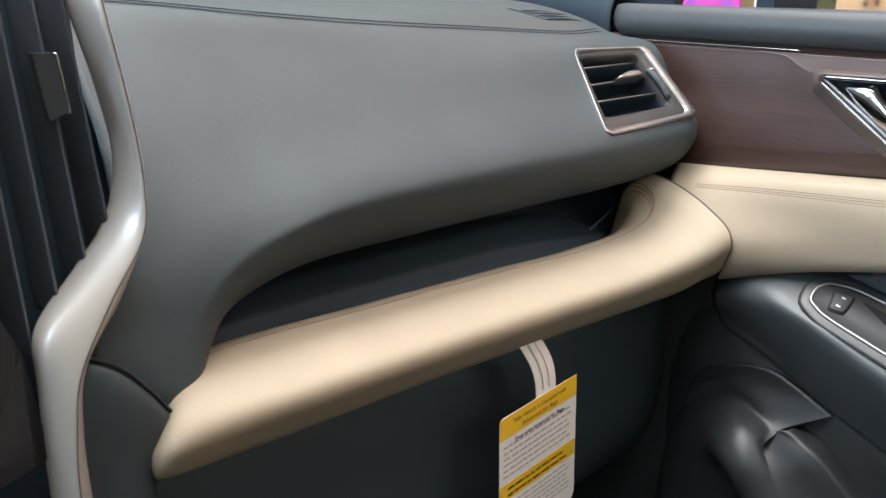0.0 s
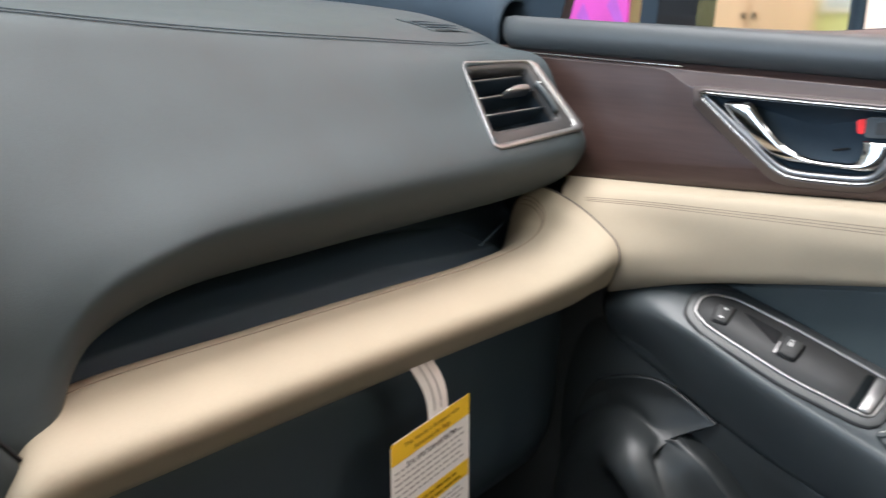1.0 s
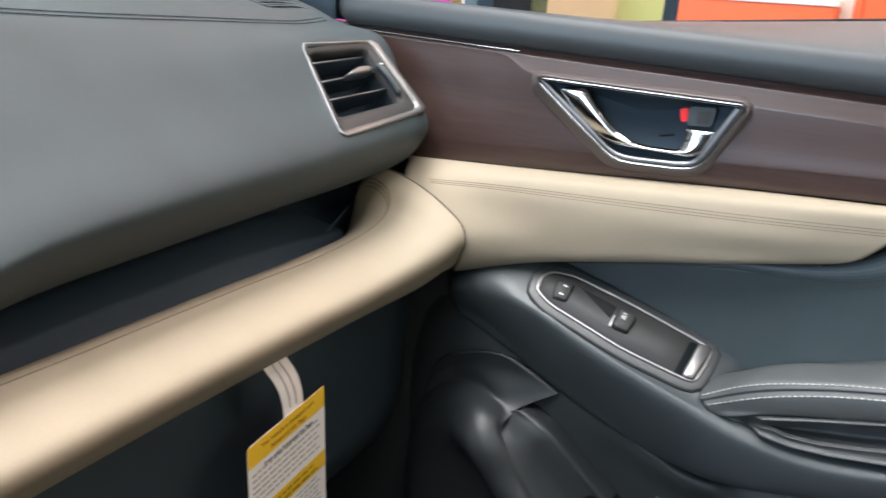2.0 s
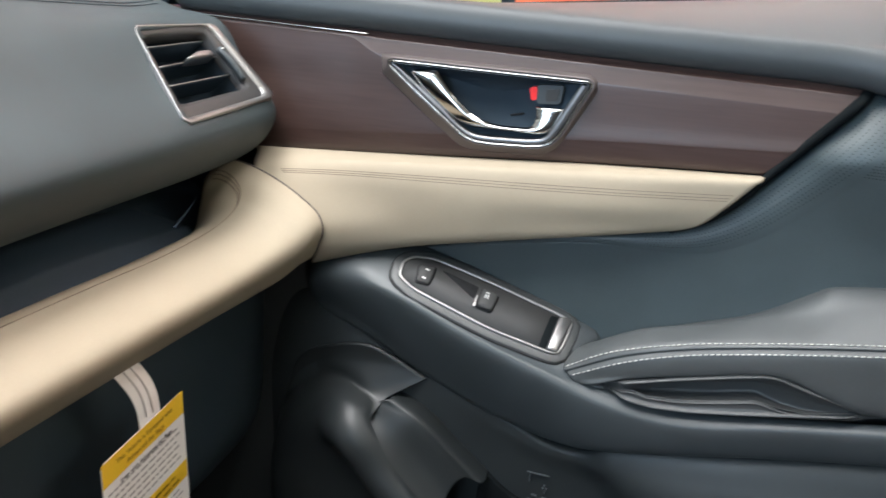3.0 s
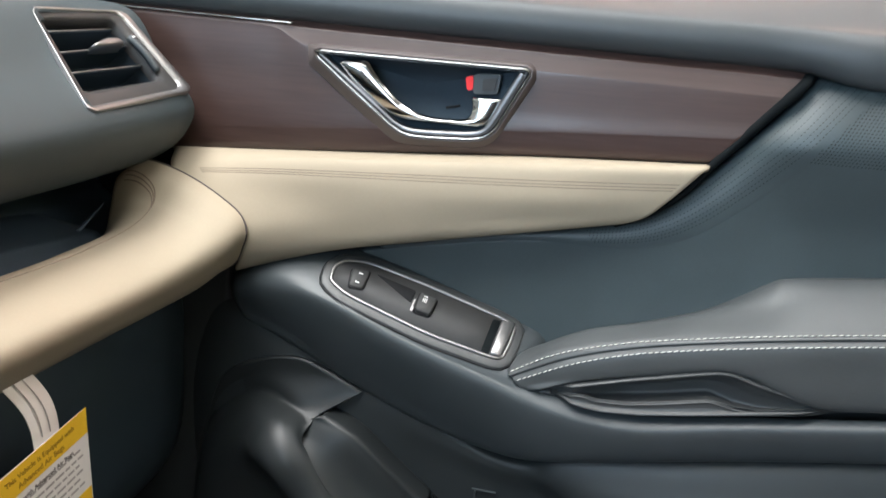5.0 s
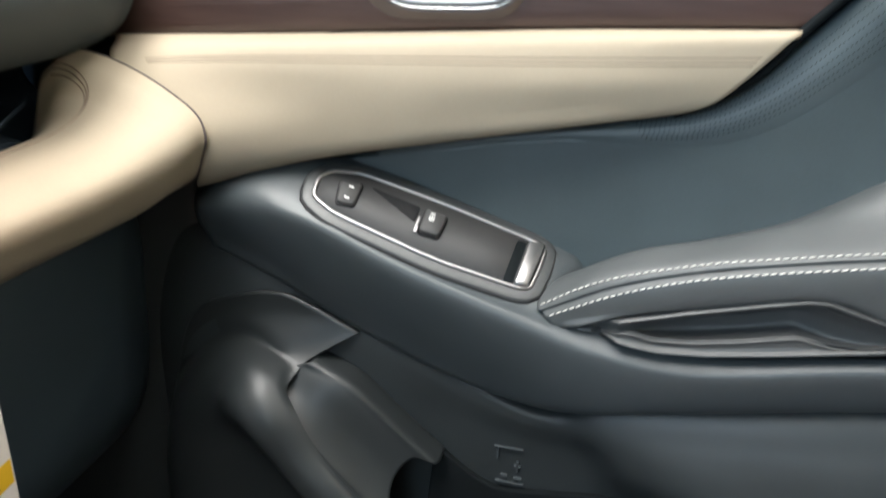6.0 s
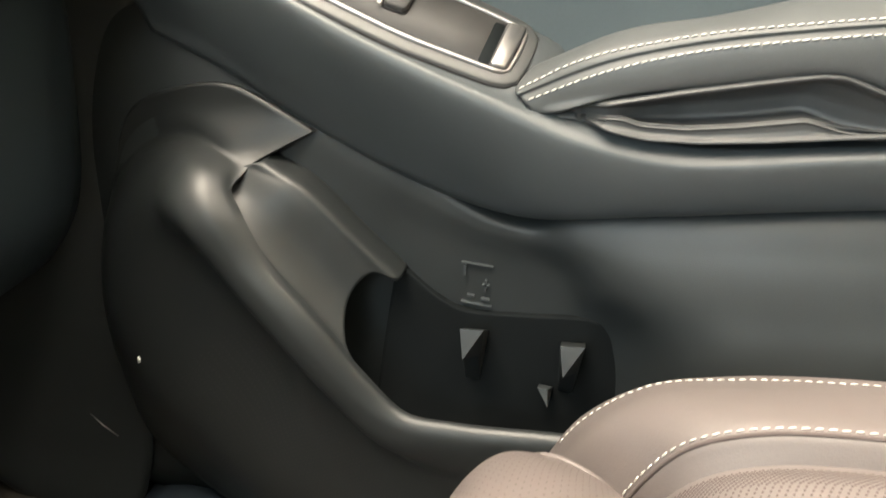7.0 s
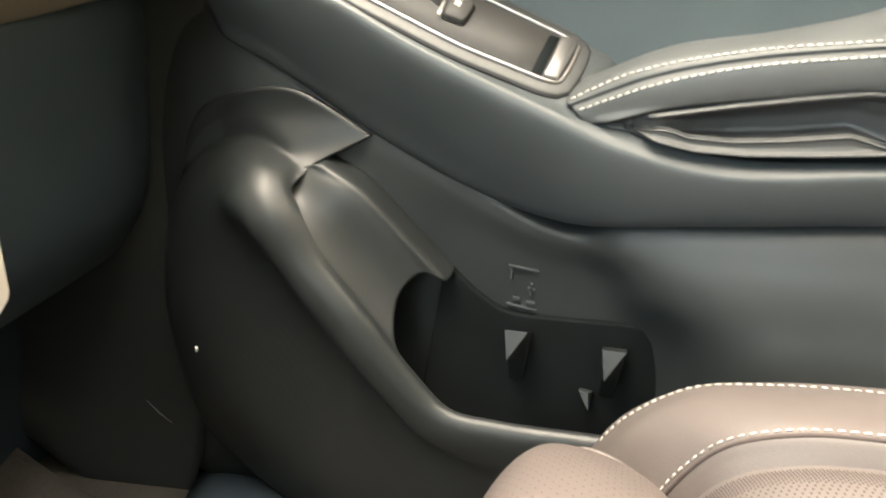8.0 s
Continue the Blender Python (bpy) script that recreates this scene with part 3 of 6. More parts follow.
def base_x(y, z):
    zc = 0.5 * (1 + math.tanh((z - 0.930) / 0.016))
    low = 0.799 + 0.004 * math.sin((z - 0.75) * 18)
    bulge = min(1, max(0, (0.03 - y) / 0.10)) * min(max(0, (z - 0.85) / 0.075), max(0, (0.99 - z) / 0.065), 1)
    return low * (1 - zc) + (0.7955 + (z - 0.925) * 0.20) * zc - 0.013 * bulge * bulge * (3 - 2 * bulge)


def insert_x(y, z):
    return base_x(y, z) + 0.032 * min(1, max(0, (0.030 * roll_width(y) - flange_gap(y, z)) / 0.006))


iy, iz = np.linspace(0.44, -0.45, 180), np.linspace(0.992, 0.707, 110)
insert = Surface([], grid=[[(insert_x(y, z), y, z) for y in iy] for z in iz])
insert_ob = insert.build("leather_insert", M_LEATHER, car_door, "black perforated leather insert")
spots = []
for r in range(26):
    for c in range(190):
        y = 0.06 - c * 0.0027 - (0.00135 if r % 2 else 0)
        z = 0.978 - r * 0.0025
        if flange_gap(y, z) < 0.036 * roll_width(y) or y < -0.30:
            continue
        spots.append(((0.44 - y) / 0.89, (0.992 - z) / 0.285))
tagged(part("perforation", dots(insert, spots, 0.00055), M_HOLE, insert_ob), kind="stuff")

# the rolled, perforated edge of the insert along the trim
run = FLANGE[FLANGE[:, 0] < 0.30]
tang = np.gradient(run, axis=0)
tang /= np.linalg.norm(tang, axis=1)[:, None]
norm = np.stack([tang[:, 1], -tang[:, 0]], 1)
if norm[0, 0] > 0:
    norm = -norm
rows = []
for o, dx in ((-0.0010, 0.018), (0.0002, 0.0120), (0.0014, 0.0092), (0.0040, 0.0072), (0.0090, 0.0042), (0.0150, 0.0016), (0.0210, 0.0003), (0.0260, -0.0002), (0.0310, -0.0003), (0.0380, -0.0001), (0.0430, 0.0008), (0.0480, 0.0035)):
    line = []
    for k in range(len(run)):
        w = roll_width(run[k, 0])
        y, z = run[k] + norm[k] * o * w
        line.append((base_x(y, z) + dx * (0.3 + 0.7 * w) + 0.03 * min(1, max(0, (z - 0.974) / 0.012)), y, z))
    rows.append(line)
roll = Surface(rows, 140, 48)
roll_ob = roll.build("edge_roll", M_LEATHER, insert_ob, "perforated leather roll along the trim edge")
spots = [(0.02 + 0.60 * (c + 0.5 * (r % 2)) / 92, 0.30 + 0.40 * r / 6) for r in range(7) for c in range(92)]
tagged(part("perforation", dots(roll, spots, 0.0005), M_HOLE, roll_ob), kind="stuff")

# armrest carrier with the switch pod and the long rail
CARRIER = [
    [(0.800, 0.425, 0.768), (0.795, 0.371, 0.790), (0.797, 0.332, 0.799), (0.801, 0.263, 0.784), (0.806, 0.176, 0.756), (0.806, 0.144, 0.7465), (0.806, 0.134, 0.7420), (0.806, 0.129, 0.7320), (0.806, 0.126, 0.712), (0.803, 0.04, 0.705), (0.803, -0.45, 0.77)],
    [(0.782, 0.424, 0.766), (0.774, 0.371, 0.790), (0.783, 0.332, 0.799), (0.792, 0.263, 0.783), (0.797, 0.176, 0.757), (0.797, 0.1445, 0.7405), (0.797, 0.135, 0.7385), (0.797, 0.130, 0.7290), (0.797, 0.127, 0.710), (0.79, 0.04, 0.700), (0.79, -0.45, 0.765)],
    [(0.774, 0.422, 0.764), (0.762, 0.371, 0.785), (0.766, 0.325, 0.7865), (0.768, 0.25, 0.765), (0.772, 0.165, 0.7385), (0.772, 0.148, 0.73), (0.771, 0.136, 0.712), (0.765, 0.04, 0.698), (0.765, -0.45, 0.76)],
    [(0.768, 0.420, 0.760), (0.753, 0.371, 0.777), (0.748, 0.325, 0.7755), (0.744, 0.25, 0.751), (0.749, 0.165, 0.7245), (0.750, 0.125, 0.712), (0.745, 0.06, 0.7035), (0.745, -0.04, 0.7185), (0.745, -0.45, 0.7865)],
    [(0.766, 0.419, 0.755), (0.750, 0.371, 0.769), (0.743, 0.325, 0.767), (0.739, 0.25, 0.742), (0.738, 0.165, 0.717), (0.737, 0.12, 0.704), (0.736, 0.06, 0.697), (0.736, -0.04, 0.715), (0.736, -0.45, 0.784)],
    [(0.767, 0.418, 0.747), (0.752, 0.371, 0.757), (0.744, 0.325, 0.754), (0.738, 0.25, 0.731), (0.735, 0.165, 0.709), (0.7342, 0.12, 0.6985), (0.7342, 0.06, 0.6930), (0.7342, -0.04, 0.7105), (0.7342, -0.45, 0.7800)],
    [(0.772, 0.415, 0.735), (0.766, 0.371, 0.726), (0.760, 0.31, 0.700), (0.756, 0.23, 0.672), (0.750, 0.165, 0.655), (0.745, 0.12, 0.650), (0.743, 0.06, 0.660), (0.743, -0.04, 0.681), (0.743, -0.45, 0.751)],
    [(0.776, 0.410, 0.722), (0.774, 0.361, 0.704), (0.771, 0.299, 0.676), (0.768, 0.230, 0.650), (0.762, 0.168, 0.638), (0.755, 0.130, 0.640), (0.752, 0.058, 0.6570), (0.752, -0.043, 0.6785), (0.752, -0.45, 0.7515)],
    [(0.800, 0.410, 0.720), (0.800, 0.361, 0.704), (0.800, 0.299, 0.676), (0.800, 0.230, 0.650), (0.800, 0.168, 0.636), (0.800, 0.130, 0.636), (0.800, 0.058, 0.652), (0.800, -0.043, 0.672), (0.800, -0.45, 0.746)],
]
# the top of the pod lies just under the switch panel's plane
POD_O, POD_N = Vector((0.772, 0.236, 0.7590)), Vector((-0.512, -0.268, 0.816)).normalized()
for k in (1, 2, 3):
    CARRIER[k] = [(x, y, POD_O.z - (POD_N.x * (x - POD_O.x) + POD_N.y * (y - POD_O.y)) / POD_N.z - 0.001 if 0.14 < y < 0.34 else z) for x, y, z in CARRIER[k]]
carrier = Surface(CARRIER, 150, 64)
carrier.build("armrest_carrier", M_PLASTIC, car_door, "black moulded armrest carrier")

# switch panel
PO = Vector((0.772, 0.236, 0.7590))
e1 = (Vector((0.792, 0.159, 0.747)) - Vector((0.779, 0.313, 0.790))).normalized()
pn = Vector((-0.512, -0.268, 0.816)).normalized()
e2 = pn.cross(e1).normalized()
if e2.x < 0:
    e2 = -e2


def on_panel(a, b, h=0.0):
    return tuple(PO + e1 * a + e2 * b + pn * h)


def to_panel(p):
    d = Vector(p) - PO
    return d.dot(e1), d.dot(e2)


PANEL = [to_panel(p) for p in ((0.779, 0.313, 0.790), (0.786, 0.294, 0.788), (0.790, 0.239, 0.772), (0.792, 0.159, 0.747), (0.774, 0.161, 0.737), (0.757, 0.165, 0.728), (0.751, 0.228, 0.744), (0.752, 0.303, 0.769), (0.757, 0.319, 0.778), (0.770, 0.320, 0.786))]
pl = rounded(PANEL, 96, 0.22)


def ring3(line, h):
    return [on_panel(a, b, h) for a, b in line]


panel_ob = part("switch_panel", plate(ring3(pl, 0.0030), ring3(pl, -0.004)), M_PANEL, car_door, "satin black window switch panel")
rim = [ring3(offset_outline(pl, o), h) for o, h in ((0.0100, -0.0015), (0.0094, 0.0012), (0.0080, 0.0020), (0.0030, 0.0024), (0.0018, 0.0024))]
part("base_ring", ribbon(rim), M_POD, panel_ob)
groove = ring3(offset_outline(pl, 0.0102), -0.0004)
part("ring_groove", tube(np.array(groove + groove[:1]), 0.0006, 6), M_HOLE, panel_ob, "dark groove round the panel")
part("silver_ring", ribbon([ring3(offset_outline(pl, o), h) for o, h in ((0.0020, 0.0020), (0.0017, 0.0040), (0.0006, 0.0045), (-0.0007, 0.0040), (-0.0008, 0.0025))]), M_SATIN, panel_ob, "thin satin silver surround")


def panel_block(name, pts, h0, h1, material, parent, label="", sharp=0.2, inset=0.0012):
    line = rounded([to_panel(p) for p in pts], 40, sharp)
    small = offset_outline(line, -inset)
    v, f = ribbon([ring3(line, h0), ring3(line, h1 - inset), ring3(small, h1)])
    n = len(line)
    return part(name, (v, f + [tuple(range(2 * n, 3 * n))]), material, parent, label)


def switch_gap(pts):
    panel_block("switch_gap", [tuple(Vector(sum((Vector(q) for q in pts), Vector()) / len(pts)).lerp(Vector(p), 1.14)) for p in pts], 0.0026, 0.0040, M_HOLE, panel_ob, "dark gap round the switch", 0.2, 0.0003)


switch_gap([(0.7740, 0.3057, 0.7840), (0.7783, 0.2902, 0.7818), (0.7611, 0.2910, 0.7711), (0.7581, 0.3031, 0.7736)])
switch_gap([(0.7806, 0.2439, 0.7678), (0.7810, 0.2284, 0.7635), (0.7643, 0.2310, 0.7536), (0.7626, 0.2447, 0.7575)])
lock_sw = panel_block("lock_switch", [(0.7740, 0.3057, 0.7840), (0.7783, 0.2902, 0.7818), (0.7611, 0.2910, 0.7711), (0.7581, 0.3031, 0.7736)], 0.0028, 0.0062, M_PANEL, panel_ob, "black lock rocker switch")
win_sw = panel_block("window_switch", [(0.7806, 0.2439, 0.7678), (0.7810, 0.2284, 0.7635), (0.7643, 0.2310, 0.7536), (0.7626, 0.2447, 0.7575)], 0.0028, 0.0078, M_PANEL, panel_ob, "black window switch")
panel_block("finger_slot", [(0.780, 0.286, 0.7812), (0.7815, 0.248, 0.769), (0.769, 0.249, 0.762)], 0.0022, 0.0034, M_HOLE, panel_ob, "finger slot drawn as a black plate", 0.08, 0.0003)
panel_block("grip_end", [(0.7890, 0.1715, 0.7500), (0.7925, 0.1595, 0.747), (0.7580, 0.1655, 0.7285), (0.7560, 0.1755, 0.7310)], 0.0028, 0.0072, M_SATIN, panel_ob, "satin silver grip end", 0.12, 0.0015)
# black plate laid on as the shadow beside the grip end
panel_block("grip_shade", [(0.7875, 0.1785, 0.7520), (0.7890, 0.1720, 0.7505), (0.7562, 0.1760, 0.7312), (0.7555, 0.1825, 0.7330)], 0.0026, 0.0034, M_DEEP, panel_ob, "", 0.12, 0.0003)


def mark(parent, centre, w, d, h, material=M_WHITE):
    a, b = to_panel(centre)
    quad = [(a - w, b - d), (a + w, b - d), (a + w, b + d), (a - w, b + d)]
    part("marking", plate(ring3(quad, h), ring3(quad, h - 0.0004)), material, parent, "", False)


for x, y, z in ((0.7725, 0.2965, 0.7793), (0.7640, 0.2970, 0.7742)):
    mark(lock_sw, (x, y, z), 0.0013, 0.0006, 0.0065)
    mark(lock_sw, (x, y + 0.0018, z + 0.0006), 0.0004, 0.0009, 0.0065)
for k in range(3):
    mark(win_sw, (0.7735, 0.2398 - 0.0014 * k, 0.7628 - 0.0004 * k), 0.0003, 0.0022, 0.0081)
mark(win_sw, (0.7770, 0.2384, 0.7645), 0.0017, 0.0003, 0.0081)
mark(win_sw, (0.7625, 0.2468, 0.7582), 0.0010, 0.0024, 0.0072, M_SATIN)
mark(win_sw, (0.7680, 0.2470, 0.7612), 0.0005, 0.0040, 0.0072, M_SATIN)

# armrest pad
PAD = [
    [(0.806, 0.120, 0.728), (0.806, 0.086, 0.7495), (0.806, 0.053, 0.7625), (0.806, 0.006, 0.7805), (0.806, -0.018, 0.7945), (0.806, -0.040, 0.8095), (0.806, -0.050, 0.8155), (0.806, -0.062, 0.8182), (0.806, -0.103, 0.824), (0.806, -0.153, 0.830), (0.806, -0.45, 0.858)],
    [(0.789, 0.128, 0.737), (0.793, 0.086, 0.7545), (0.793, 0.053, 0.7665), (0.793, 0.006, 0.7835), (0.793, -0.018, 0.7965), (0.793, -0.041, 0.8110), (0.793, -0.051, 0.8172), (0.793, -0.063, 0.8198), (0.793, -0.103, 0.826), (0.793, -0.153, 0.832), (0.793, -0.45, 0.860)],
    [(0.770, 0.148, 0.734), (0.771, 0.100, 0.760), (0.771, 0.053, 0.773), (0.771, 0.006, 0.788), (0.771, -0.040, 0.801), (0.771, -0.077, 0.812), (0.771, -0.145, 0.821), (0.771, -0.45, 0.855)],
    [(0.753, 0.157, 0.722), (0.749, 0.121, 0.747), (0.746, 0.061, 0.768), (0.745, 0.008, 0.780), (0.745, -0.077, 0.796), (0.745, -0.145, 0.806), (0.745, -0.45, 0.842)],
    [(0.747, 0.155, 0.7205), (0.743, 0.110, 0.746), (0.741, 0.061, 0.7635), (0.740, 0.008, 0.7765), (0.740, -0.077, 0.7925), (0.740, -0.145, 0.803), (0.740, -0.45, 0.839)],
    [(0.7475, 0.153, 0.7195), (0.7435, 0.108, 0.7445), (0.7418, 0.061, 0.7615), (0.7408, 0.008, 0.7745), (0.7408, -0.077, 0.7905), (0.7408, -0.145, 0.801), (0.7408, -0.45, 0.837)],
    [(0.744, 0.150, 0.7175), (0.740, 0.105, 0.742), (0.738, 0.061, 0.7585), (0.737, 0.008, 0.7715), (0.737, -0.077, 0.7875), (0.737, -0.145, 0.798), (0.737, -0.45, 0.834)],
    [(0.743, 0.146, 0.714), (0.739, 0.100, 0.7310), (0.7368, 0.050, 0.7458), (0.7360, 0.000, 0.7580), (0.7356, -0.030, 0.7610), (0.7355, -0.077, 0.768), (0.7355, -0.145, 0.778), (0.7355, -0.45, 0.816)],
    [(0.745, 0.144, 0.7105), (0.7405, 0.130, 0.7150), (0.7395, 0.098, 0.7285), (0.7385, 0.045, 0.7430), (0.7380, -0.008, 0.7555), (0.7380, -0.030, 0.7540), (0.7380, -0.055, 0.7450), (0.7380, -0.080, 0.7385), (0.7380, -0.145, 0.7450), (0.7380, -0.45, 0.795)],
    [(0.750, 0.142, 0.7095), (0.748, 0.128, 0.7138), (0.748, 0.098, 0.7272), (0.748, 0.045, 0.7418), (0.748, -0.008, 0.7543), (0.748, -0.030, 0.7528), (0.748, -0.055, 0.7438), (0.748, -0.080, 0.7373), (0.748, -0.145, 0.7438), (0.748, -0.45, 0.794)],
]
pad = Surface(PAD, 300, 117)
pad_ob = pad.build("armrest_pad", M_PAD, car_door, "black leather armrest pad with white double stitching")


PULL_FINE = np.r_[np.linspace(0.134, -0.10, 170), np.linspace(-0.105, -0.45, 12)]


def keyed(y, *pairs):
    """A slightly softened line through keys (y, value)."""
    q = -y + np.linspace(-0.0035, 0.0035, 9)
    w = np.hanning(11)[1:-1]
    return float((np.interp(q, [-a for a, _ in pairs], [b for _, b in pairs]) * w).sum() / w.sum())


def pull_top(y):
    return keyed(y, (0.142, 0.7095), (0.128, 0.7150), (0.107, 0.7232), (0.061, 0.7372), (0.017, 0.7492), (-0.007, 0.7552), (-0.018, 0.7556), (-0.037, 0.7500), (-0.064, 0.7432), (-0.077, 0.7392), (-0.086, 0.7386), (-0.114, 0.7440), (-0.45, 0.795))


def pull_lip(y):
    return keyed(y, (0.142, 0.7060), (0.128, 0.7108), (0.115, 0.7118), (0.107, 0.7110), (0.096, 0.7090), (0.077, 0.7073), (0.048, 0.7097), (0.012, 0.7158), (-0.044, 0.7268), (-0.114, 0.7402), (-0.45, 0.791))


def pull_ledge(y):
    return keyed(y, (0.142, 0.7068), (0.112, 0.7122), (0.107, 0.7136), (0.100, 0.7164), (0.092, 0.7168), (0.082, 0.7145), (0.058, 0.7160), (0.031, 0.7212), (-0.004, 0.7298), (-0.023, 0.7262), (-0.041, 0.7266), (-0.114, 0.7412), (-0.45, 0.792))


def pull_deep(y):
    return keyed(y, (0.112, 0), (0.096, 0.003), (0.080, 0.013), (0.060, 0.018), (0.000, 0.018), (-0.020, 0.013), (-0.050, 0.006), (-0.076, 0.001), (-0.086, 0))


def pull_on(y):
    return keyed(y, (0.134, 0.0), (0.122, 0.35), (0.105, 1), (-0.030, 1), (-0.066, 0.6), (-0.084, 0.15), (-0.10, 0.1))


def lip_on(y):
    return keyed(y, (0.118, 0), (0.094, 1), (-0.030, 1), (-0.066, 0.6), (-0.084, 0.15), (-0.10, 0.1))


def pull_row(fx, fz):
    return [(fx(y) + 0.010 * min(1, max(0, (y - 0.102) / 0.014)) + 0.005 * min(1, max(0, (-0.072 - y) / 0.02)), y, fz(y)) for y in PULL_FINE]


def blend(t):
    return lambda y: pull_top(y) * (1 - t) + pull_ledge(y) * t


PULL = np.array([
    pull_row(lambda y: 0.7450, lambda y: pull_top(y) + 0.0012),
    pull_row(lambda y: 0.7395 - 0.0020 * pull_on(y), lambda y: pull_top(y) + 0.0006),
    pull_row(lambda y: 0.7390 - 0.0030 * pull_on(y), lambda y: pull_top(y) - 0.0004),
    pull_row(lambda y: 0.7390 - 0.0030 * pull_on(y), lambda y: pull_top(y) - 0.0014 * pull_on(y)),
    pull_row(lambda y: 0.7392 - 0.0016 * pull_on(y) + 0.1 * pull_deep(y), lambda y: pull_top(y) - 0.0026 * pull_on(y)),
    pull_row(lambda y: 0.7394 + 0.55 * pull_deep(y), blend(0.25)),
    pull_row(lambda y: 0.7394 + 0.95 * pull_deep(y), blend(0.55)),
    pull_row(lambda y: 0.7394 + pull_deep(y), lambda y: max(pull_ledge(y), pull_lip(y)) + 0.0016 * pull_on(y)),
    pull_row(lambda y: 0.7394 + 0.96 * pull_deep(y), lambda y: max(pull_ledge(y), pull_lip(y)) + 0.0006 * pull_on(y)),
    pull_row(lambda y: 0.7388 - 0.0014 * lip_on(y), lambda y: max(pull_ledge(y), pull_lip(y)) + 0.0004 * lip_on(y)),
    pull_row(lambda y: 0.7386 - 0.0018 * lip_on(y), lambda y: max(pull_ledge(y), pull_lip(y)) - 0.0004 * lip_on(y)),
    pull_row(lambda y: 0.7386 - 0.0010 * lip_on(y), lambda y: 0.85 * max(pull_ledge(y), pull_lip(y)) + 0.15 * pull_lip(y)),
    pull_row(lambda y: 0.7384 - 0.0008 * lip_on(y), lambda y: 0.5 * max(pull_ledge(y), pull_lip(y)) + 0.5 * pull_lip(y)),
    pull_row(lambda y: 0.7382 - 0.0016 * lip_on(y), lambda y: pull_lip(y) + 0.0024 * lip_on(y)),
    pull_row(lambda y: 0.7380 - 0.0034 * lip_on(y), lambda y: pull_lip(y) + 0.0012 * lip_on(y)),
    pull_row(lambda y: 0.7380 - 0.0038 * lip_on(y), lambda y: pull_lip(y) + 0.0001),
    pull_row(lambda y: 0.7384 - 0.0030 * lip_on(y), lambda y: pull_lip(y) - 0.0008),
    pull_row(lambda y: 0.7480, lambda y: pull_lip(y) - 0.0026),
    pull_row(lambda y: 0.757, lambda y: pull_lip(y) - 0.0055),
])
per = 4
pull = Surface([], grid=[PULL[k] + (PULL[k + 1] - PULL[k]) * (q / per) for k in range(len(PULL) - 1) for q in range(per)] + [PULL[-1]])
pull.build("pull_recess", M_POD, pad_ob, "moulded door pull recess with a raised lip")
for v0 in (3.4 / 9, 6 / 9):
    pts, nor = surface_line(pad, 0.004, 0.62, v0, v0, 160, 0.0)
    stitches(pts, nor, pad_ob, 0.0036, 0.0048, "stitch", M_THREAD, 0.0005)

# inner door handle
hl = np.array(handle_line)
hn = offset_outline(hl, 1.0) - hl
broad = (0.0010 + 0.0032 * np.clip(-hn[:, 1], 0, 1) ** 2 + 0.0074 * np.clip(-hn[:, 0], 0, 1) ** 2)[:, None]
flank = (0.0050 + 0.0046 * np.clip(-hn[:, 1], 0, 1) + 0.0075 * np.clip(hn[:, 0], 0, 1))[:, None]


def handle_ring(d, x):
    return [(x, y, z) for y, z in offset_outline(hl, d)]


handle = part("door_handle", ribbon([handle_ring(d, x) for d, x in ((0.0022, 0.8000), (0.0020, 0.7927), (0.0014, 0.7919), (0.0008, 0.7925), (0.0005, 0.7945), (-0.0005, 0.7945), (-0.0007, 0.7938), (-0.8 * broad, 0.7946), (-broad, 0.7958), (-broad - 0.0003, 0.8040))]), M_BEZEL, car_door, "satin silver handle bezel")
part("bright_rim", tube(np.array(handle_ring(0.0014, 0.7921) + handle_ring(0.0014, 0.7921)[:1]), 0.0006, 6), M_CHROME, handle, "thin chrome rim")
part("shadow_gap", tube(np.array(handle_ring(0.0000, 0.7942) + handle_ring(0.0000, 0.7942)[:1]), 0.0006, 6), M_HOLE, handle)
part("surround", ribbon([handle_ring(d, x) for d, x in ((flank + 0.0022, 0.8045), (flank + 0.0004, 0.7985), (flank, 0.7972), (0.85 * flank + 0.0006, 0.7964), (0.0046, 0.7934), (0.0040, 0.7929), (0.0027, 0.7927), (0.0020, 0.8010))]), M_SURROUND, handle, "raised satin brown surround")
cup = offset_outline(hl, -broad)
cc = cup.mean(0)
rings = [[(x, *(cc + (np.array(q) - cc) * s)) for q in cup] for x, s in [(0.7985, 1.0)] + [(0.801 + 0.0178 * (1 - s * s), s) for s in np.linspace(0.995, 0.02, 14)]]
v, f = ribbon(rings)
part("cup", (v, f + [tuple(range(14 * len(cup), 15 * len(cup)))]), M_DARK, handle, "dark handle recess")
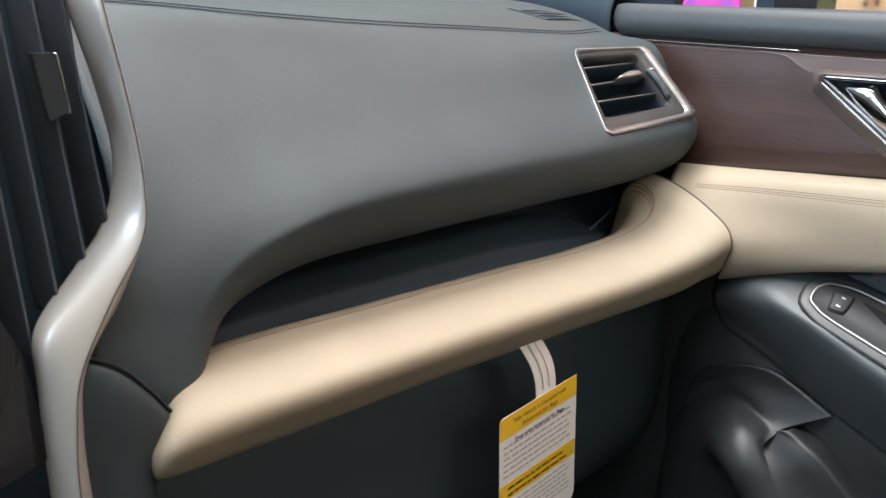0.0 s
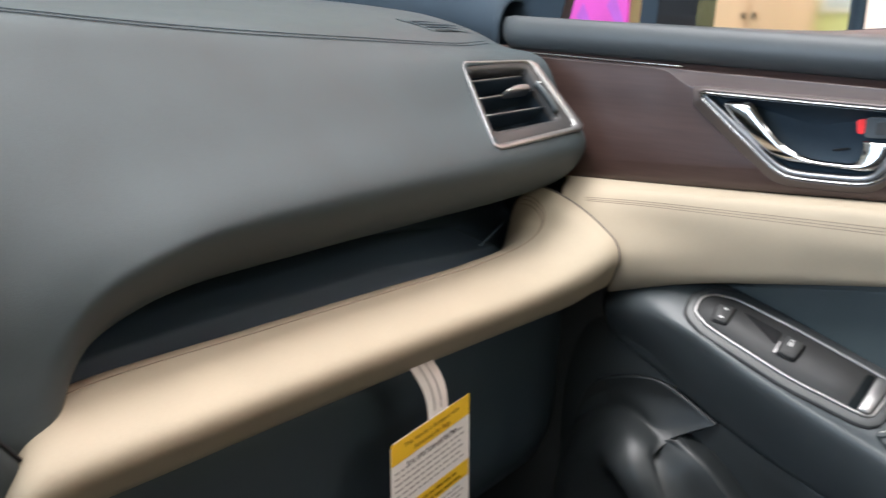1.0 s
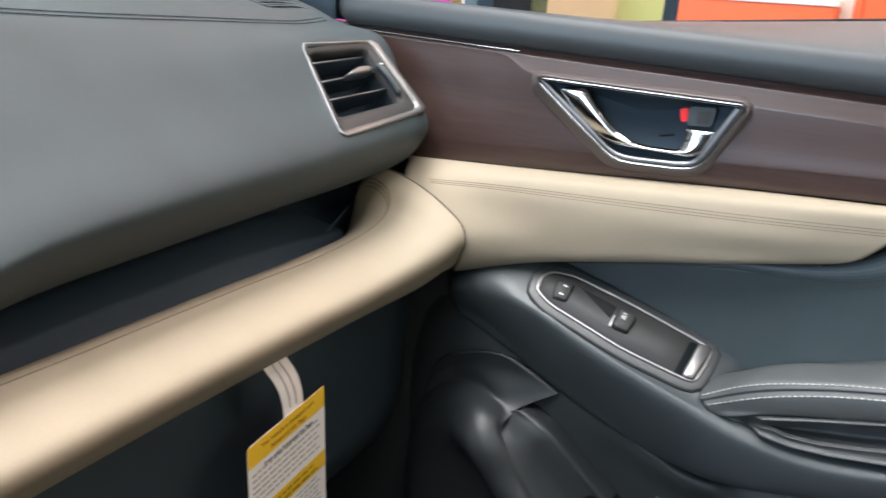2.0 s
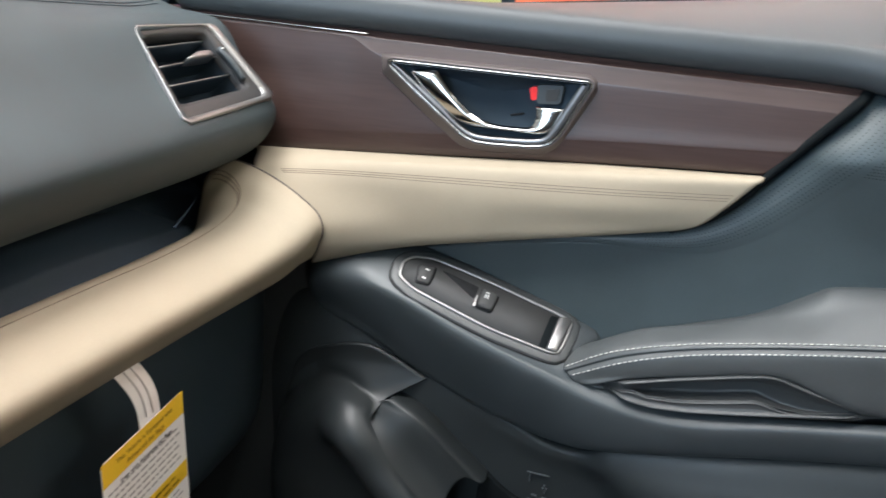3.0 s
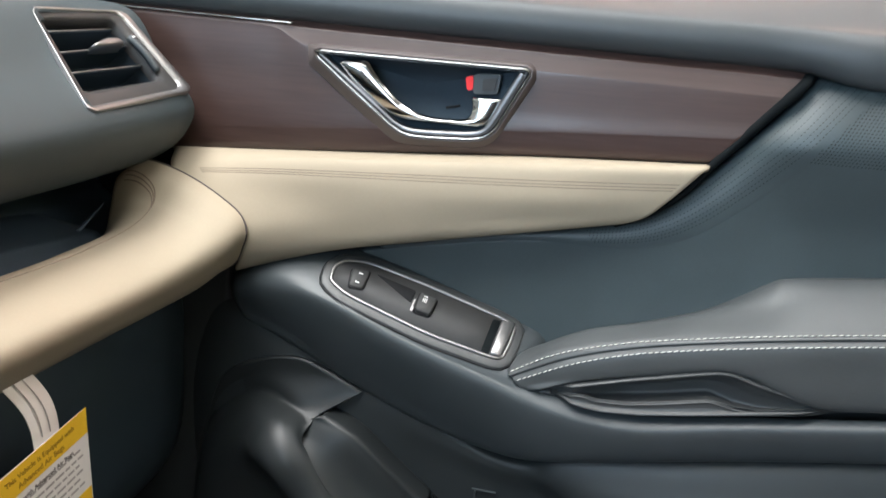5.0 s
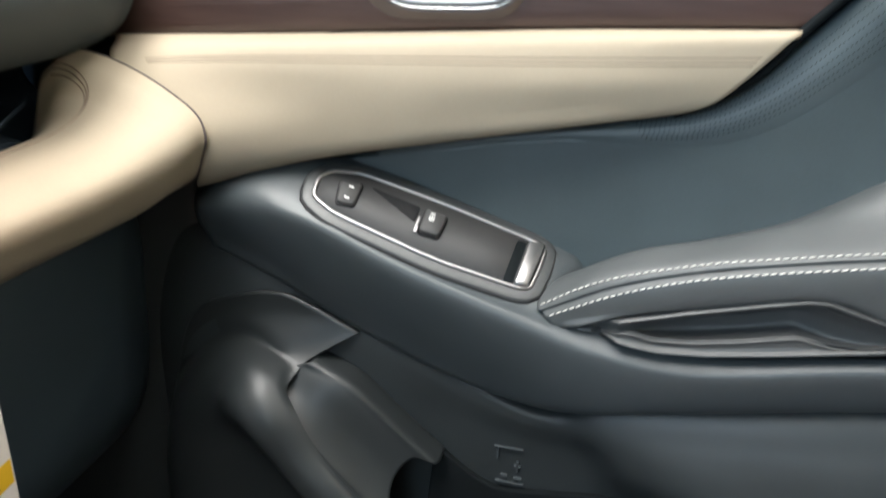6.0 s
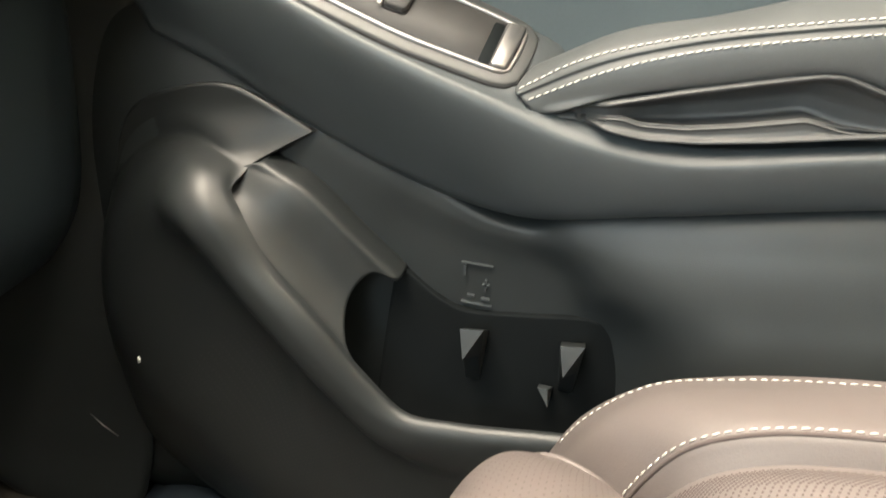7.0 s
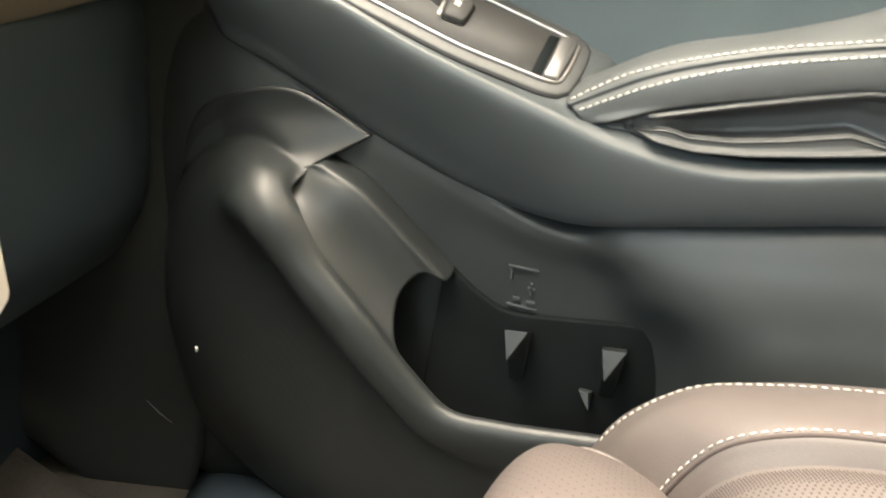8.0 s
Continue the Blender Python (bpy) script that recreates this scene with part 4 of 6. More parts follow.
lever = Surface([
    [(0.8000, 0.3270, 0.9640), (0.8000, 0.3160, 0.9650), (0.8000, 0.3058, 0.9648), (0.7990, 0.2993, 0.9571), (0.7970, 0.2880, 0.9448), (0.7960, 0.2719, 0.9314), (0.7960, 0.2529, 0.9240), (0.7970, 0.2314, 0.9226), (0.7980, 0.2150, 0.9245), (0.8000, 0.2124, 0.9308), (0.8010, 0.2132, 0.9415)],
    [(0.7965, 0.3281, 0.9629), (0.7958, 0.3187, 0.9623), (0.7955, 0.3088, 0.9607), (0.7950, 0.3018, 0.9538), (0.7940, 0.2896, 0.9415), (0.7932, 0.2737, 0.9283), (0.7930, 0.2549, 0.9218), (0.7940, 0.2314, 0.9208), (0.7950, 0.2104, 0.9225), (0.7970, 0.2064, 0.9296), (0.7990, 0.2056, 0.9415)],
    [(0.7975, 0.3300, 0.9610), (0.7972, 0.3250, 0.9560), (0.7970, 0.3179, 0.9482), (0.7968, 0.3106, 0.9421), (0.7965, 0.2952, 0.9300), (0.7965, 0.2780, 0.9210), (0.7965, 0.2580, 0.9186), (0.7975, 0.2314, 0.9180), (0.7985, 0.2020, 0.9188), (0.7995, 0.1925, 0.9268), (0.8000, 0.1880, 0.9415)],
    [(0.8070, 0.3290, 0.9602), (0.8080, 0.3240, 0.9552), (0.8090, 0.3169, 0.9474), (0.8090, 0.3096, 0.9413), (0.8080, 0.2942, 0.9292), (0.8070, 0.2770, 0.9202), (0.8060, 0.2570, 0.9178), (0.8070, 0.2304, 0.9172), (0.8080, 0.2010, 0.9180), (0.8090, 0.1915, 0.9260), (0.8090, 0.1870, 0.9407)],
], 70, 24)
lever.build("lever", M_CHROME, handle, "polished chrome lever", 0.003)
latch_pts = rounded([(0.2130, 0.9608), (0.1895, 0.9622), (0.1920, 0.9458), (0.2125, 0.9445)], 40, 0.15)
lk = part("lock_button", plate([(0.799, y, z) for y, z in latch_pts], [(0.8155, y, z) for y, z in latch_pts]), M_PLASTIC, handle, "black lock button", False)
small = rounded([(0.2045, 0.9575), (0.1925, 0.9590), (0.1945, 0.9485), (0.2045, 0.9475)], 40, 0.15)
part("thumb_pad", plate([(0.7978, y, z) for y, z in small], [(0.802, y, z) for y, z in small]), M_PIANO, lk, "", False)
tab = rounded([(0.2195, 0.9580), (0.2128, 0.9595), (0.2125, 0.9480), (0.2175, 0.9470)], 40, 0.3)
part("red_tab", plate([(0.7982, y, z) for y, z in tab], [(0.806, y, z) for y, z in tab]), M_RED, lk, "bright red unlocked marker", False)

part("release_slot", tube([(0.8132, 0.2379, 0.9298), (0.8137, 0.2257, 0.9324)], 0.0010, 8), M_HOLE, handle, "small dark slot in the recess")

# lower door skin, pocket and grille
lower = Surface([
    [(0.812, 0.50, 0.79), (0.804, 0.430, 0.765), (0.804, 0.30, 0.715), (0.798, 0.17, 0.640), (0.790, 0.135, 0.634), (0.790, 0.10, 0.643), (0.790, 0.0, 0.669), (0.790, -0.45, 0.752)],
    [(0.800, 0.50, 0.77), (0.790, 0.432, 0.745), (0.779, 0.30, 0.697), (0.766, 0.17, 0.632), (0.766, 0.135, 0.629), (0.762, 0.11, 0.642), (0.7535, 0.0, 0.6685), (0.7535, -0.45, 0.7515)],
    [(0.794, 0.50, 0.745), (0.781, 0.434, 0.722), (0.7705, 0.30, 0.674), (0.7635, 0.17, 0.624), (0.7625, 0.135, 0.621), (0.753, 0.105, 0.627), (0.7395, 0.0, 0.6420), (0.7395, -0.45, 0.725)],
    [(0.786, 0.50, 0.67), (0.772, 0.436, 0.660), (0.767, 0.30, 0.625), (0.767, 0.15, 0.600), (0.766, 0.115, 0.598), (0.748, 0.082, 0.600), (0.7310, 0.0, 0.608), (0.7310, -0.45, 0.69)],
    [(0.786, 0.50, 0.60), (0.770, 0.440, 0.600), (0.769, 0.30, 0.56), (0.768, 0.13, 0.553), (0.766, 0.072, 0.552), (0.745, 0.042, 0.548), (0.7235, 0.0, 0.550), (0.7235, -0.45, 0.61)],
    [(0.790, 0.50, 0.30), (0.782, 0.440, 0.30), (0.782, 0.30, 0.30), (0.772, 0.17, 0.30), (0.772, 0.08, 0.30), (0.772, 0.04, 0.30), (0.772, 0.0, 0.30), (0.772, -0.45, 0.30)],
], 120, 60)
lower_ob = lower.build("lower_panel", M_LOWER, car_door, "black moulded lower door panel")

POCKET = [
    [(0.770, 0.290, 0.671), (0.742, 0.322, 0.655), (0.716, 0.328, 0.640), (0.712, 0.318, 0.626), (0.711, 0.298, 0.594), (0.711, 0.264, 0.558), (0.711, 0.230, 0.521), (0.711, 0.201, 0.497), (0.711, 0.165, 0.496), (0.711, 0.097, 0.505), (0.713, -0.15, 0.530)],
    [(0.770, 0.294, 0.673), (0.745, 0.331, 0.662), (0.719, 0.337, 0.645), (0.707, 0.325, 0.630), (0.706, 0.305, 0.598), (0.705, 0.269, 0.562), (0.705, 0.234, 0.525), (0.705, 0.203, 0.502), (0.705, 0.165, 0.502), (0.705, 0.097, 0.511), (0.707, -0.15, 0.537)],
    [(0.770, 0.305, 0.678), (0.748, 0.345, 0.670), (0.718, 0.350, 0.648), (0.702, 0.338, 0.632), (0.701, 0.317, 0.596), (0.700, 0.279, 0.556), (0.700, 0.241, 0.518), (0.700, 0.207, 0.496), (0.700, 0.165, 0.496), (0.700, 0.097, 0.505), (0.702, -0.15, 0.531)],
    [(0.770, 0.325, 0.687), (0.755, 0.368, 0.675), (0.722, 0.372, 0.645), (0.705, 0.362, 0.622), (0.705, 0.338, 0.588), (0.705, 0.303, 0.546), (0.705, 0.262, 0.500), (0.705, 0.222, 0.462), (0.705, 0.17, 0.455), (0.705, 0.097, 0.460), (0.707, -0.15, 0.48)],
    [(0.770, 0.350, 0.695), (0.762, 0.392, 0.668), (0.734, 0.396, 0.640), (0.715, 0.385, 0.616), (0.714, 0.356, 0.594), (0.713, 0.323, 0.564), (0.713, 0.288, 0.526), (0.713, 0.250, 0.478), (0.712, 0.20, 0.43), (0.712, 0.097, 0.42), (0.714, -0.15, 0.43)],
    [(0.771, 0.385, 0.690), (0.768, 0.420, 0.652), (0.745, 0.420, 0.625), (0.730, 0.410, 0.600), (0.727, 0.375, 0.572), (0.726, 0.345, 0.540), (0.725, 0.310, 0.500), (0.724, 0.272, 0.452), (0.722, 0.22, 0.40), (0.722, 0.10, 0.39), (0.724, -0.15, 0.39)],
    [(0.773, 0.43, 0.665), (0.772, 0.450, 0.60), (0.755, 0.450, 0.57), (0.742, 0.445, 0.53), (0.738, 0.43, 0.49), (0.736, 0.40, 0.45), (0.735, 0.36, 0.41), (0.734, 0.31, 0.37), (0.734, 0.24, 0.345), (0.734, 0.10, 0.34), (0.736, -0.15, 0.34)],
    [(0.776, 0.46, 0.55), (0.775, 0.46, 0.50), (0.772, 0.46, 0.46), (0.770, 0.455, 0.42), (0.768, 0.44, 0.38), (0.767, 0.41, 0.35), (0.766, 0.37, 0.325), (0.765, 0.32, 0.30), (0.765, 0.24, 0.295), (0.765, 0.10, 0.29), (0.765, -0.15, 0.29)],
]
for c in range(2, 10):
    k = (0.45, 0.6, 0.7, 0.85, 1, 1, 0.8, 0.5)[c - 2]
    crest, flank, foot = (Vector(POCKET[q][c]) for q in (2, 3, 4))
    POCKET[3][c] = tuple(flank.lerp(crest.lerp(flank, 0.5), k))
    POCKET[4][c] = tuple(foot.lerp(crest.lerp(foot, 0.55) + Vector((0.007, 0, 0)), k))
for q, d in ((1, 0.003), (2, 0.008), (3, 0.011), (4, 0.010), (5, 0.005)):
    x, y, z = POCKET[q][2]
    POCKET[q][2] = (x + d, y, z - 0.4 * d)
for c, k in ((3, 0.3), (4, 0.55), (5, 0.6), (6, 0.5)):
    near, far = Vector(POCKET[4][c]), Vector(POCKET[5][c])
    POCKET[5][c] = tuple(far.lerp(near + Vector((0.018, 0.006, -0.005)), k))
for c, k in ((1, 0.5), (2, 1.0), (3, 0.6), (4, 0.25)):
    for q in range(6):
        POCKET[q][c] = tuple(Vector(POCKET[q][c]) + k * Vector((0.012, 0.0066, -0.0056)))
# a ridge along the shoulder, with a hollow between it and the rim
for q, r in enumerate(POCKET):
    deep = (0.002, 0.003, 0.006, 0.007, 0.005, 0.003, 0.0, 0.0)[q]
    drop = (0.004, 0.006, 0.006, 0.004, 0.001, 0.0, 0.0, 0.0)[q]
    r[1] = tuple(Vector(r[1]) + Vector((-0.3 * drop, 0, -drop)) + (0.4, 0.5, 0.6, 0.6, 0.3, 0.0, 0.0, 0.0)[q] * Vector((0.012, 0.0066, -0.0056)))
    foot = Vector(r[1]).lerp(Vector(r[2]), 0.38)
    r.insert(2, (foot.x + deep, foot.y, foot.z))
    r[3] = tuple(Vector(r[3]) - (0.0, 0.6, 1.1, 1.6, 1.4, 0.6, 0.0, 0.0)[q] * Vector((0.012, 0.0066, -0.0056)))
    r[4] = tuple(Vector(r[4]) - (0.0, 0.0, 0.1, 0.4, 0.6, 0.3, 0.0, 0.0)[q] * Vector((0.012, 0.0066, -0.0056)))
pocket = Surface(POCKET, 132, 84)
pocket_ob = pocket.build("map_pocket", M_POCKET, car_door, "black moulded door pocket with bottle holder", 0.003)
spots = [(0.29 + 0.36 * (c + 0.5 * (r % 2)) / 84, 0.66 + 0.22 * r / 30) for r in range(30) for c in range(84)]
tagged(part("speaker_grille", dots(pocket, spots, 0.0008, 0.0036), M_PANEL, pocket_ob, "fine punched speaker grille"), kind="stuff")

# smooth tongue that slopes from the rim into the bottle hole
tongue = Surface([
    [(0.7182, 0.326, 0.6266), (0.714, 0.2997, 0.5926), (0.712, 0.264, 0.557), (0.713, 0.236, 0.526)],
    [(0.7252, 0.338, 0.6306), (0.721, 0.311, 0.603), (0.721, 0.275, 0.567), (0.722, 0.249, 0.540)],
    [(0.740, 0.344, 0.6376), (0.734, 0.312, 0.622), (0.736, 0.280, 0.592), (0.737, 0.253, 0.566)],
    [(0.747, 0.332, 0.647), (0.743, 0.300, 0.637), (0.744, 0.268, 0.612), (0.745, 0.240, 0.584)],
    [(0.749, 0.322, 0.651), (0.748, 0.290, 0.638), (0.748, 0.256, 0.610), (0.749, 0.222, 0.581)],
    [(0.768, 0.320, 0.653), (0.768, 0.288, 0.640), (0.768, 0.254, 0.612), (0.768, 0.220, 0.583)],
], 50, 40)
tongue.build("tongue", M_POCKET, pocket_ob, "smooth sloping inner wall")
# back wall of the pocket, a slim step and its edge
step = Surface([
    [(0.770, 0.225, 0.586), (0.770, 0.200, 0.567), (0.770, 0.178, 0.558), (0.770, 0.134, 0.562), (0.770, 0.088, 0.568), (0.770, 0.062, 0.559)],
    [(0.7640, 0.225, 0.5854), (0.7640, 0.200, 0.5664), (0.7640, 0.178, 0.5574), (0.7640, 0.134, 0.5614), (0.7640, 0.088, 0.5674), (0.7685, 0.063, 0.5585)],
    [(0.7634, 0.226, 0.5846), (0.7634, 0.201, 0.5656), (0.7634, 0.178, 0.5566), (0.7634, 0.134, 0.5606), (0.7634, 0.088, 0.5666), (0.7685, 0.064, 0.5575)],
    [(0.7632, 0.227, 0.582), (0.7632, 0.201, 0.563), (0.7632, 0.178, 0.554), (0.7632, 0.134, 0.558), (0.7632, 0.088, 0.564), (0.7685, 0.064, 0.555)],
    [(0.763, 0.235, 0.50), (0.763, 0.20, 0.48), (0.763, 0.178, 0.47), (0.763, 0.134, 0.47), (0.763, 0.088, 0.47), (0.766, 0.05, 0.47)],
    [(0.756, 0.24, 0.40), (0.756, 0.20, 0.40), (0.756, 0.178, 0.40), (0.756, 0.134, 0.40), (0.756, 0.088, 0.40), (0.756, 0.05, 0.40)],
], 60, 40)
# same plastic as the pocket; its deep shade is put into the colour
step.build("inner_wall", M_DEEP, pocket_ob, "inner wall of the pocket, blackened for its shade")
for y0, z0, x0 in ((0.1655, 0.561, 0.731), (0.098, 0.565, 0.727)):
    fin_v = [(x0 + 0.004, y0 + 0.008, z0 - 0.001), (x0 + 0.004, y0 - 0.008, z0 + 0.001), (x0 - 0.004, y0 + 0.003, z0 - 0.020), (0.7640, y0 + 0.008, z0 - 0.018), (0.7640, y0 - 0.008, z0 - 0.016),
             (x0 + 0.014, y0 + 0.005, z0 - 0.026), (x0 + 0.014, y0 - 0.005, z0 - 0.026), (0.7640, y0 + 0.005, z0 - 0.060), (0.7640, y0 - 0.005, z0 - 0.060)]
    fin_f = [(0, 2, 1), (0, 1, 4, 3), (0, 5, 2), (1, 2, 6), (2, 5, 6), (0, 3, 7, 5), (1, 6, 8, 4), (5, 7, 8, 6)]
    part("divider_fin", (fin_v, fin_f), M_POCKET, pocket_ob, "wedge-shaped divider fin", False)


part("small_rib", ([(0.744, 0.117, 0.519), (0.744, 0.110, 0.5185), (0.741, 0.108, 0.506), (0.764, 0.117, 0.508), (0.764, 0.107, 0.508)], [(0, 2, 1), (0, 1, 4, 3), (1, 2, 4), (0, 3, 2), (2, 3, 4)]), M_PLASTIC, pocket_ob, "small moulded rib", False)


def wall_mark(y0, y1, z0, z1):
    part("moulded_mark", box(0.7652, 0.7690, y1, y0, z0, z1), M_PLASTIC, lower_ob, "", False)


# door glass and mirror corner
glass = part("window_glass", plate([(0.871, 0.56, 0.99), (0.871, -0.45, 1.06), (0.800, -0.45, 1.40), (0.800, 0.05, 1.40)], [(0.875, 0.56, 0.99), (0.875, -0.45, 1.06), (0.804, -0.45, 1.40), (0.804, 0.05, 1.40)]), M_GLASS, car_door, "clear side window glass", False)
glass.visible_shadow = False
part("window_divider", plate([(0.860, 0.456, 0.98), (0.860, 0.438, 0.98), (0.845, 0.420, 1.18), (0.845, 0.440, 1.18)], [(0.880, 0.456, 0.98), (0.880, 0.438, 0.98), (0.865, 0.420, 1.18), (0.865, 0.440, 1.18)]), M_DARK, car_door, "black window divider bar", False)
part("mirror_corner", plate([(0.86, 0.445, 0.98), (0.86, 0.395, 0.98), (0.845, 0.38, 1.2), (0.845, 0.43, 1.2)], [(0.90, 0.445, 0.98), (0.90, 0.395, 0.98), (0.885, 0.38, 1.2), (0.885, 0.43, 1.2)]), M_SMOKE, car_door, "gloss black mirror mount", False)

# door mirror outside
mirror = thing("side_mirror", (1.05, 0.42, 1.0), "black door mirror outside the side window", "door mirror")
ML = rounded([(-0.105, 0.93), (0.075, 0.93), (0.098, 1.0), (0.094, 1.13), (-0.085, 1.13), (-0.125, 1.05)], 60, 0.35)
mo, mt, mn = Vector((1.055, 0.378, 0)), Vector((0.869, -0.494, 0)), Vector((-0.494, -0.869, 0))


def mir(line, h, s=1.0):
    c = np.array([0.0, 1.03])
    out = []
    for q in line:
        a, b = c + (np.array(q) - c) * s
        out.append(tuple(mo + mt * a + mn * h + Vector((0, 0, b))))
    return out


v, f = ribbon([mir(ML, 0.0, 0.93), mir(ML, 0.012, 0.95), mir(ML, 0.014, 1.0), mir(ML, 0.006, 1.05), mir(ML, -0.03, 1.08), mir(ML, -0.07, 0.95), mir(ML, -0.10, 0.6)])
n = len(ML)
part("housing", (v, f + [tuple(range(6 * n, 7 * n))]), M_DARK, mirror, "black mirror housing")
part("mirror_glass", plate(mir(ML, 0.003, 0.95), mir(ML, 0.0, 0.95)), M_MIRROR, mirror, "mirror glass", False)
part("mirror_arm", plate([(0.88, 0.43, 0.95), (0.88, 0.40, 0.95), (0.98, 0.43, 0.93), (0.98, 0.47, 0.93)], [(0.88, 0.43, 0.98), (0.88, 0.40, 0.98), (0.98, 0.43, 0.965), (0.98, 0.47, 0.965)]), M_DARK, mirror, "", False)

for y0, y1, z0, z1 in ((0.182, 0.160, 0.5935, 0.5945), (0.180, 0.158, 0.5625, 0.5635), (0.180, 0.1785, 0.584, 0.592), (0.166, 0.161, 0.578, 0.5795), (0.1645, 0.163, 0.574, 0.583), (0.176, 0.171, 0.568, 0.5695), (0.166, 0.160, 0.567, 0.5685)):
    wall_mark(y0, y1, z0, z1)

# ---- dashboard ----
dash = thing("dashboard", (0.5, 0.5, 0.75), "dark grey soft dashboard with stitched top and cream leather bar", "dashboard")
VENT = [Vector(p) for p in ((0.667, 0.527, 0.9925), (0.751, 0.507, 0.9915), (0.7715, 0.4585, 0.9295), (0.6405, 0.462, 0.924))]
vent_c = sum(VENT, Vector()) / 4
vent_n = (VENT[2] - VENT[0]).cross(VENT[1] - VENT[3]).normalized()
if vent_n.dot(CABIN - vent_c) < 0:
    vent_n = -vent_n
vent_test = inside([(v.x + (vent_c.x - v.x) * 0.08, v.z + (vent_c.z - v.z) * 0.08) for v in VENT])

XS = [0.20, 0.24, 0.28, 0.32, 0.36, 0.46, 0.60, 0.70, 0.77, 0.797, 0.806]


def row(ys, zs):
    x0 = 0.224 if zs[0] > 0.95 else 0.212 if zs[0] > 0.88 else 0.190
    return [(x, y, z) for x, y, z in zip([x0] + XS[1:], ys, zs)]


face = Surface([
    row([1.02] * 8 + [1.02, 1.02, 1.02], [1.064] * 6 + [1.063, 1.062, 1.060, 1.050, 0.99]),
    row([0.74] * 8 + [0.74, 0.75, 0.76], [1.056, 1.054, 1.052, 1.051, 1.050, 1.048, 1.0455, 1.0440, 1.0420, 1.036, 0.99]),
    row([0.67] * 8 + [0.67, 0.68, 0.70], [1.053, 1.050, 1.048, 1.0465, 1.045, 1.0410, 1.0370, 1.0350, 1.0335, 1.028, 0.985]),
    row([0.60] * 8 + [0.60, 0.62, 0.65], [1.049, 1.046, 1.043, 1.0405, 1.038, 1.0320, 1.0255, 1.0205, 1.0180, 1.013, 0.98]),
    row([0.568] * 8 + [0.566, 0.58, 0.62], [1.046, 1.043, 1.040, 1.0360, 1.0315, 1.0225, 1.0130, 1.0065, 1.0038, 1.001, 0.975]),
    row([0.535, 0.535, 0.537, 0.54, 0.54, 0.54, 0.537, 0.523, 0.513, 0.53, 0.57], [1.015, 1.010, 1.008, 1.006, 1.003, 0.998, 0.997, 0.9965, 0.9940, 0.990, 0.96]),
    row([0.495, 0.493, 0.493, 0.495, 0.495, 0.497, 0.498, 0.492, 0.485, 0.502, 0.55], [0.955, 0.952, 0.952, 0.952, 0.953, 0.955, 0.957, 0.957, 0.953, 0.945, 0.93]),
    row([0.465, 0.462, 0.460, 0.459, 0.458, 0.458, 0.459, 0.457, 0.4575, 0.475, 0.53], [0.895, 0.895, 0.905, 0.912, 0.917, 0.921, 0.921, 0.921, 0.921, 0.918, 0.91]),
    row([0.456, 0.452, 0.453, 0.454, 0.455, 0.455, 0.456, 0.455, 0.457, 0.474, 0.53], [0.86, 0.856, 0.884, 0.897, 0.903, 0.906, 0.906, 0.906, 0.907, 0.905, 0.90]),
    row([0.454, 0.449, 0.466, 0.471, 0.472, 0.472, 0.473, 0.472, 0.472, 0.485, 0.53], [0.845, 0.836, 0.861, 0.874, 0.880, 0.882, 0.882, 0.882, 0.884, 0.885, 0.885]),
    row([0.455, 0.448, 0.491, 0.500, 0.503, 0.503, 0.503, 0.502, 0.502, 0.51, 0.54], [0.826, 0.816, 0.840, 0.854, 0.860, 0.862, 0.862, 0.862, 0.865, 0.868, 0.87]),
    row([0.46, 0.456, 0.530, 0.560, 0.570, 0.572, 0.572, 0.572, 0.572, 0.572, 0.572], [0.810, 0.802, 0.828, 0.845, 0.851, 0.853, 0.853, 0.853, 0.856, 0.86, 0.862]),
    row([0.475, 0.475, 0.545, 0.575, 0.585, 0.588, 0.588, 0.588, 0.588, 0.588, 0.588], [0.800, 0.794, 0.806, 0.815, 0.822, 0.825, 0.825, 0.825, 0.83, 0.83, 0.84]),
    row([0.49, 0.495, 0.50, 0.52, 0.53, 0.535, 0.535, 0.535, 0.535, 0.535, 0.535], [0.795, 0.795, 0.797, 0.797, 0.798, 0.799, 0.799, 0.799, 0.799, 0.80, 0.80]),
    row([0.47] * 11, [0.795] * 11),
], 120, 90)
face_ob = Surface([], grid=face.grid[:67]).build("soft_face", M_DASH, dash, "dark grey soft-touch dashboard skin", 0.003, lambda x, y, z: vent_test(x, z) and y < 0.56 and z > 0.9)
# lightened colour replaces the fill light that the recess lacks
Surface([], grid=face.grid[66:]).build("tray", M_TRAY, dash, "inside of the open dashboard tray, lightened for missing fill light")

# raised front lip of the tray behind the leather bar
tray_lip = Surface([[(x, y, z - drop) for x, drop in ((0.26, 0.002), (0.34, 0.0), (0.48, 0.0005), (0.58, 0.003), (0.64, 0.008), (0.72, 0.016))] for y, z in ((0.600, 0.836), (0.560, 0.830), (0.528, 0.8250), (0.5215, 0.8235), (0.5180, 0.8200), (0.5070, 0.8060), (0.505, 0.794))], 60, 42)
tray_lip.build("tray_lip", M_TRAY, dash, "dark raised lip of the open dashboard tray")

# slim light strip, added as the glint on the tray's end wall
part("tray_glint", tube(spline([(0.664, 0.4960, 0.8260), (0.688, 0.5010, 0.8315), (0.712, 0.5065, 0.8370)], 20), np.r_[np.linspace(0.0020, 0.0012, 10), np.linspace(0.0012, 0.0005, 10)], 6, 0.5), M_TRAY, dash, "slim strip for the glint on the tray's end wall")

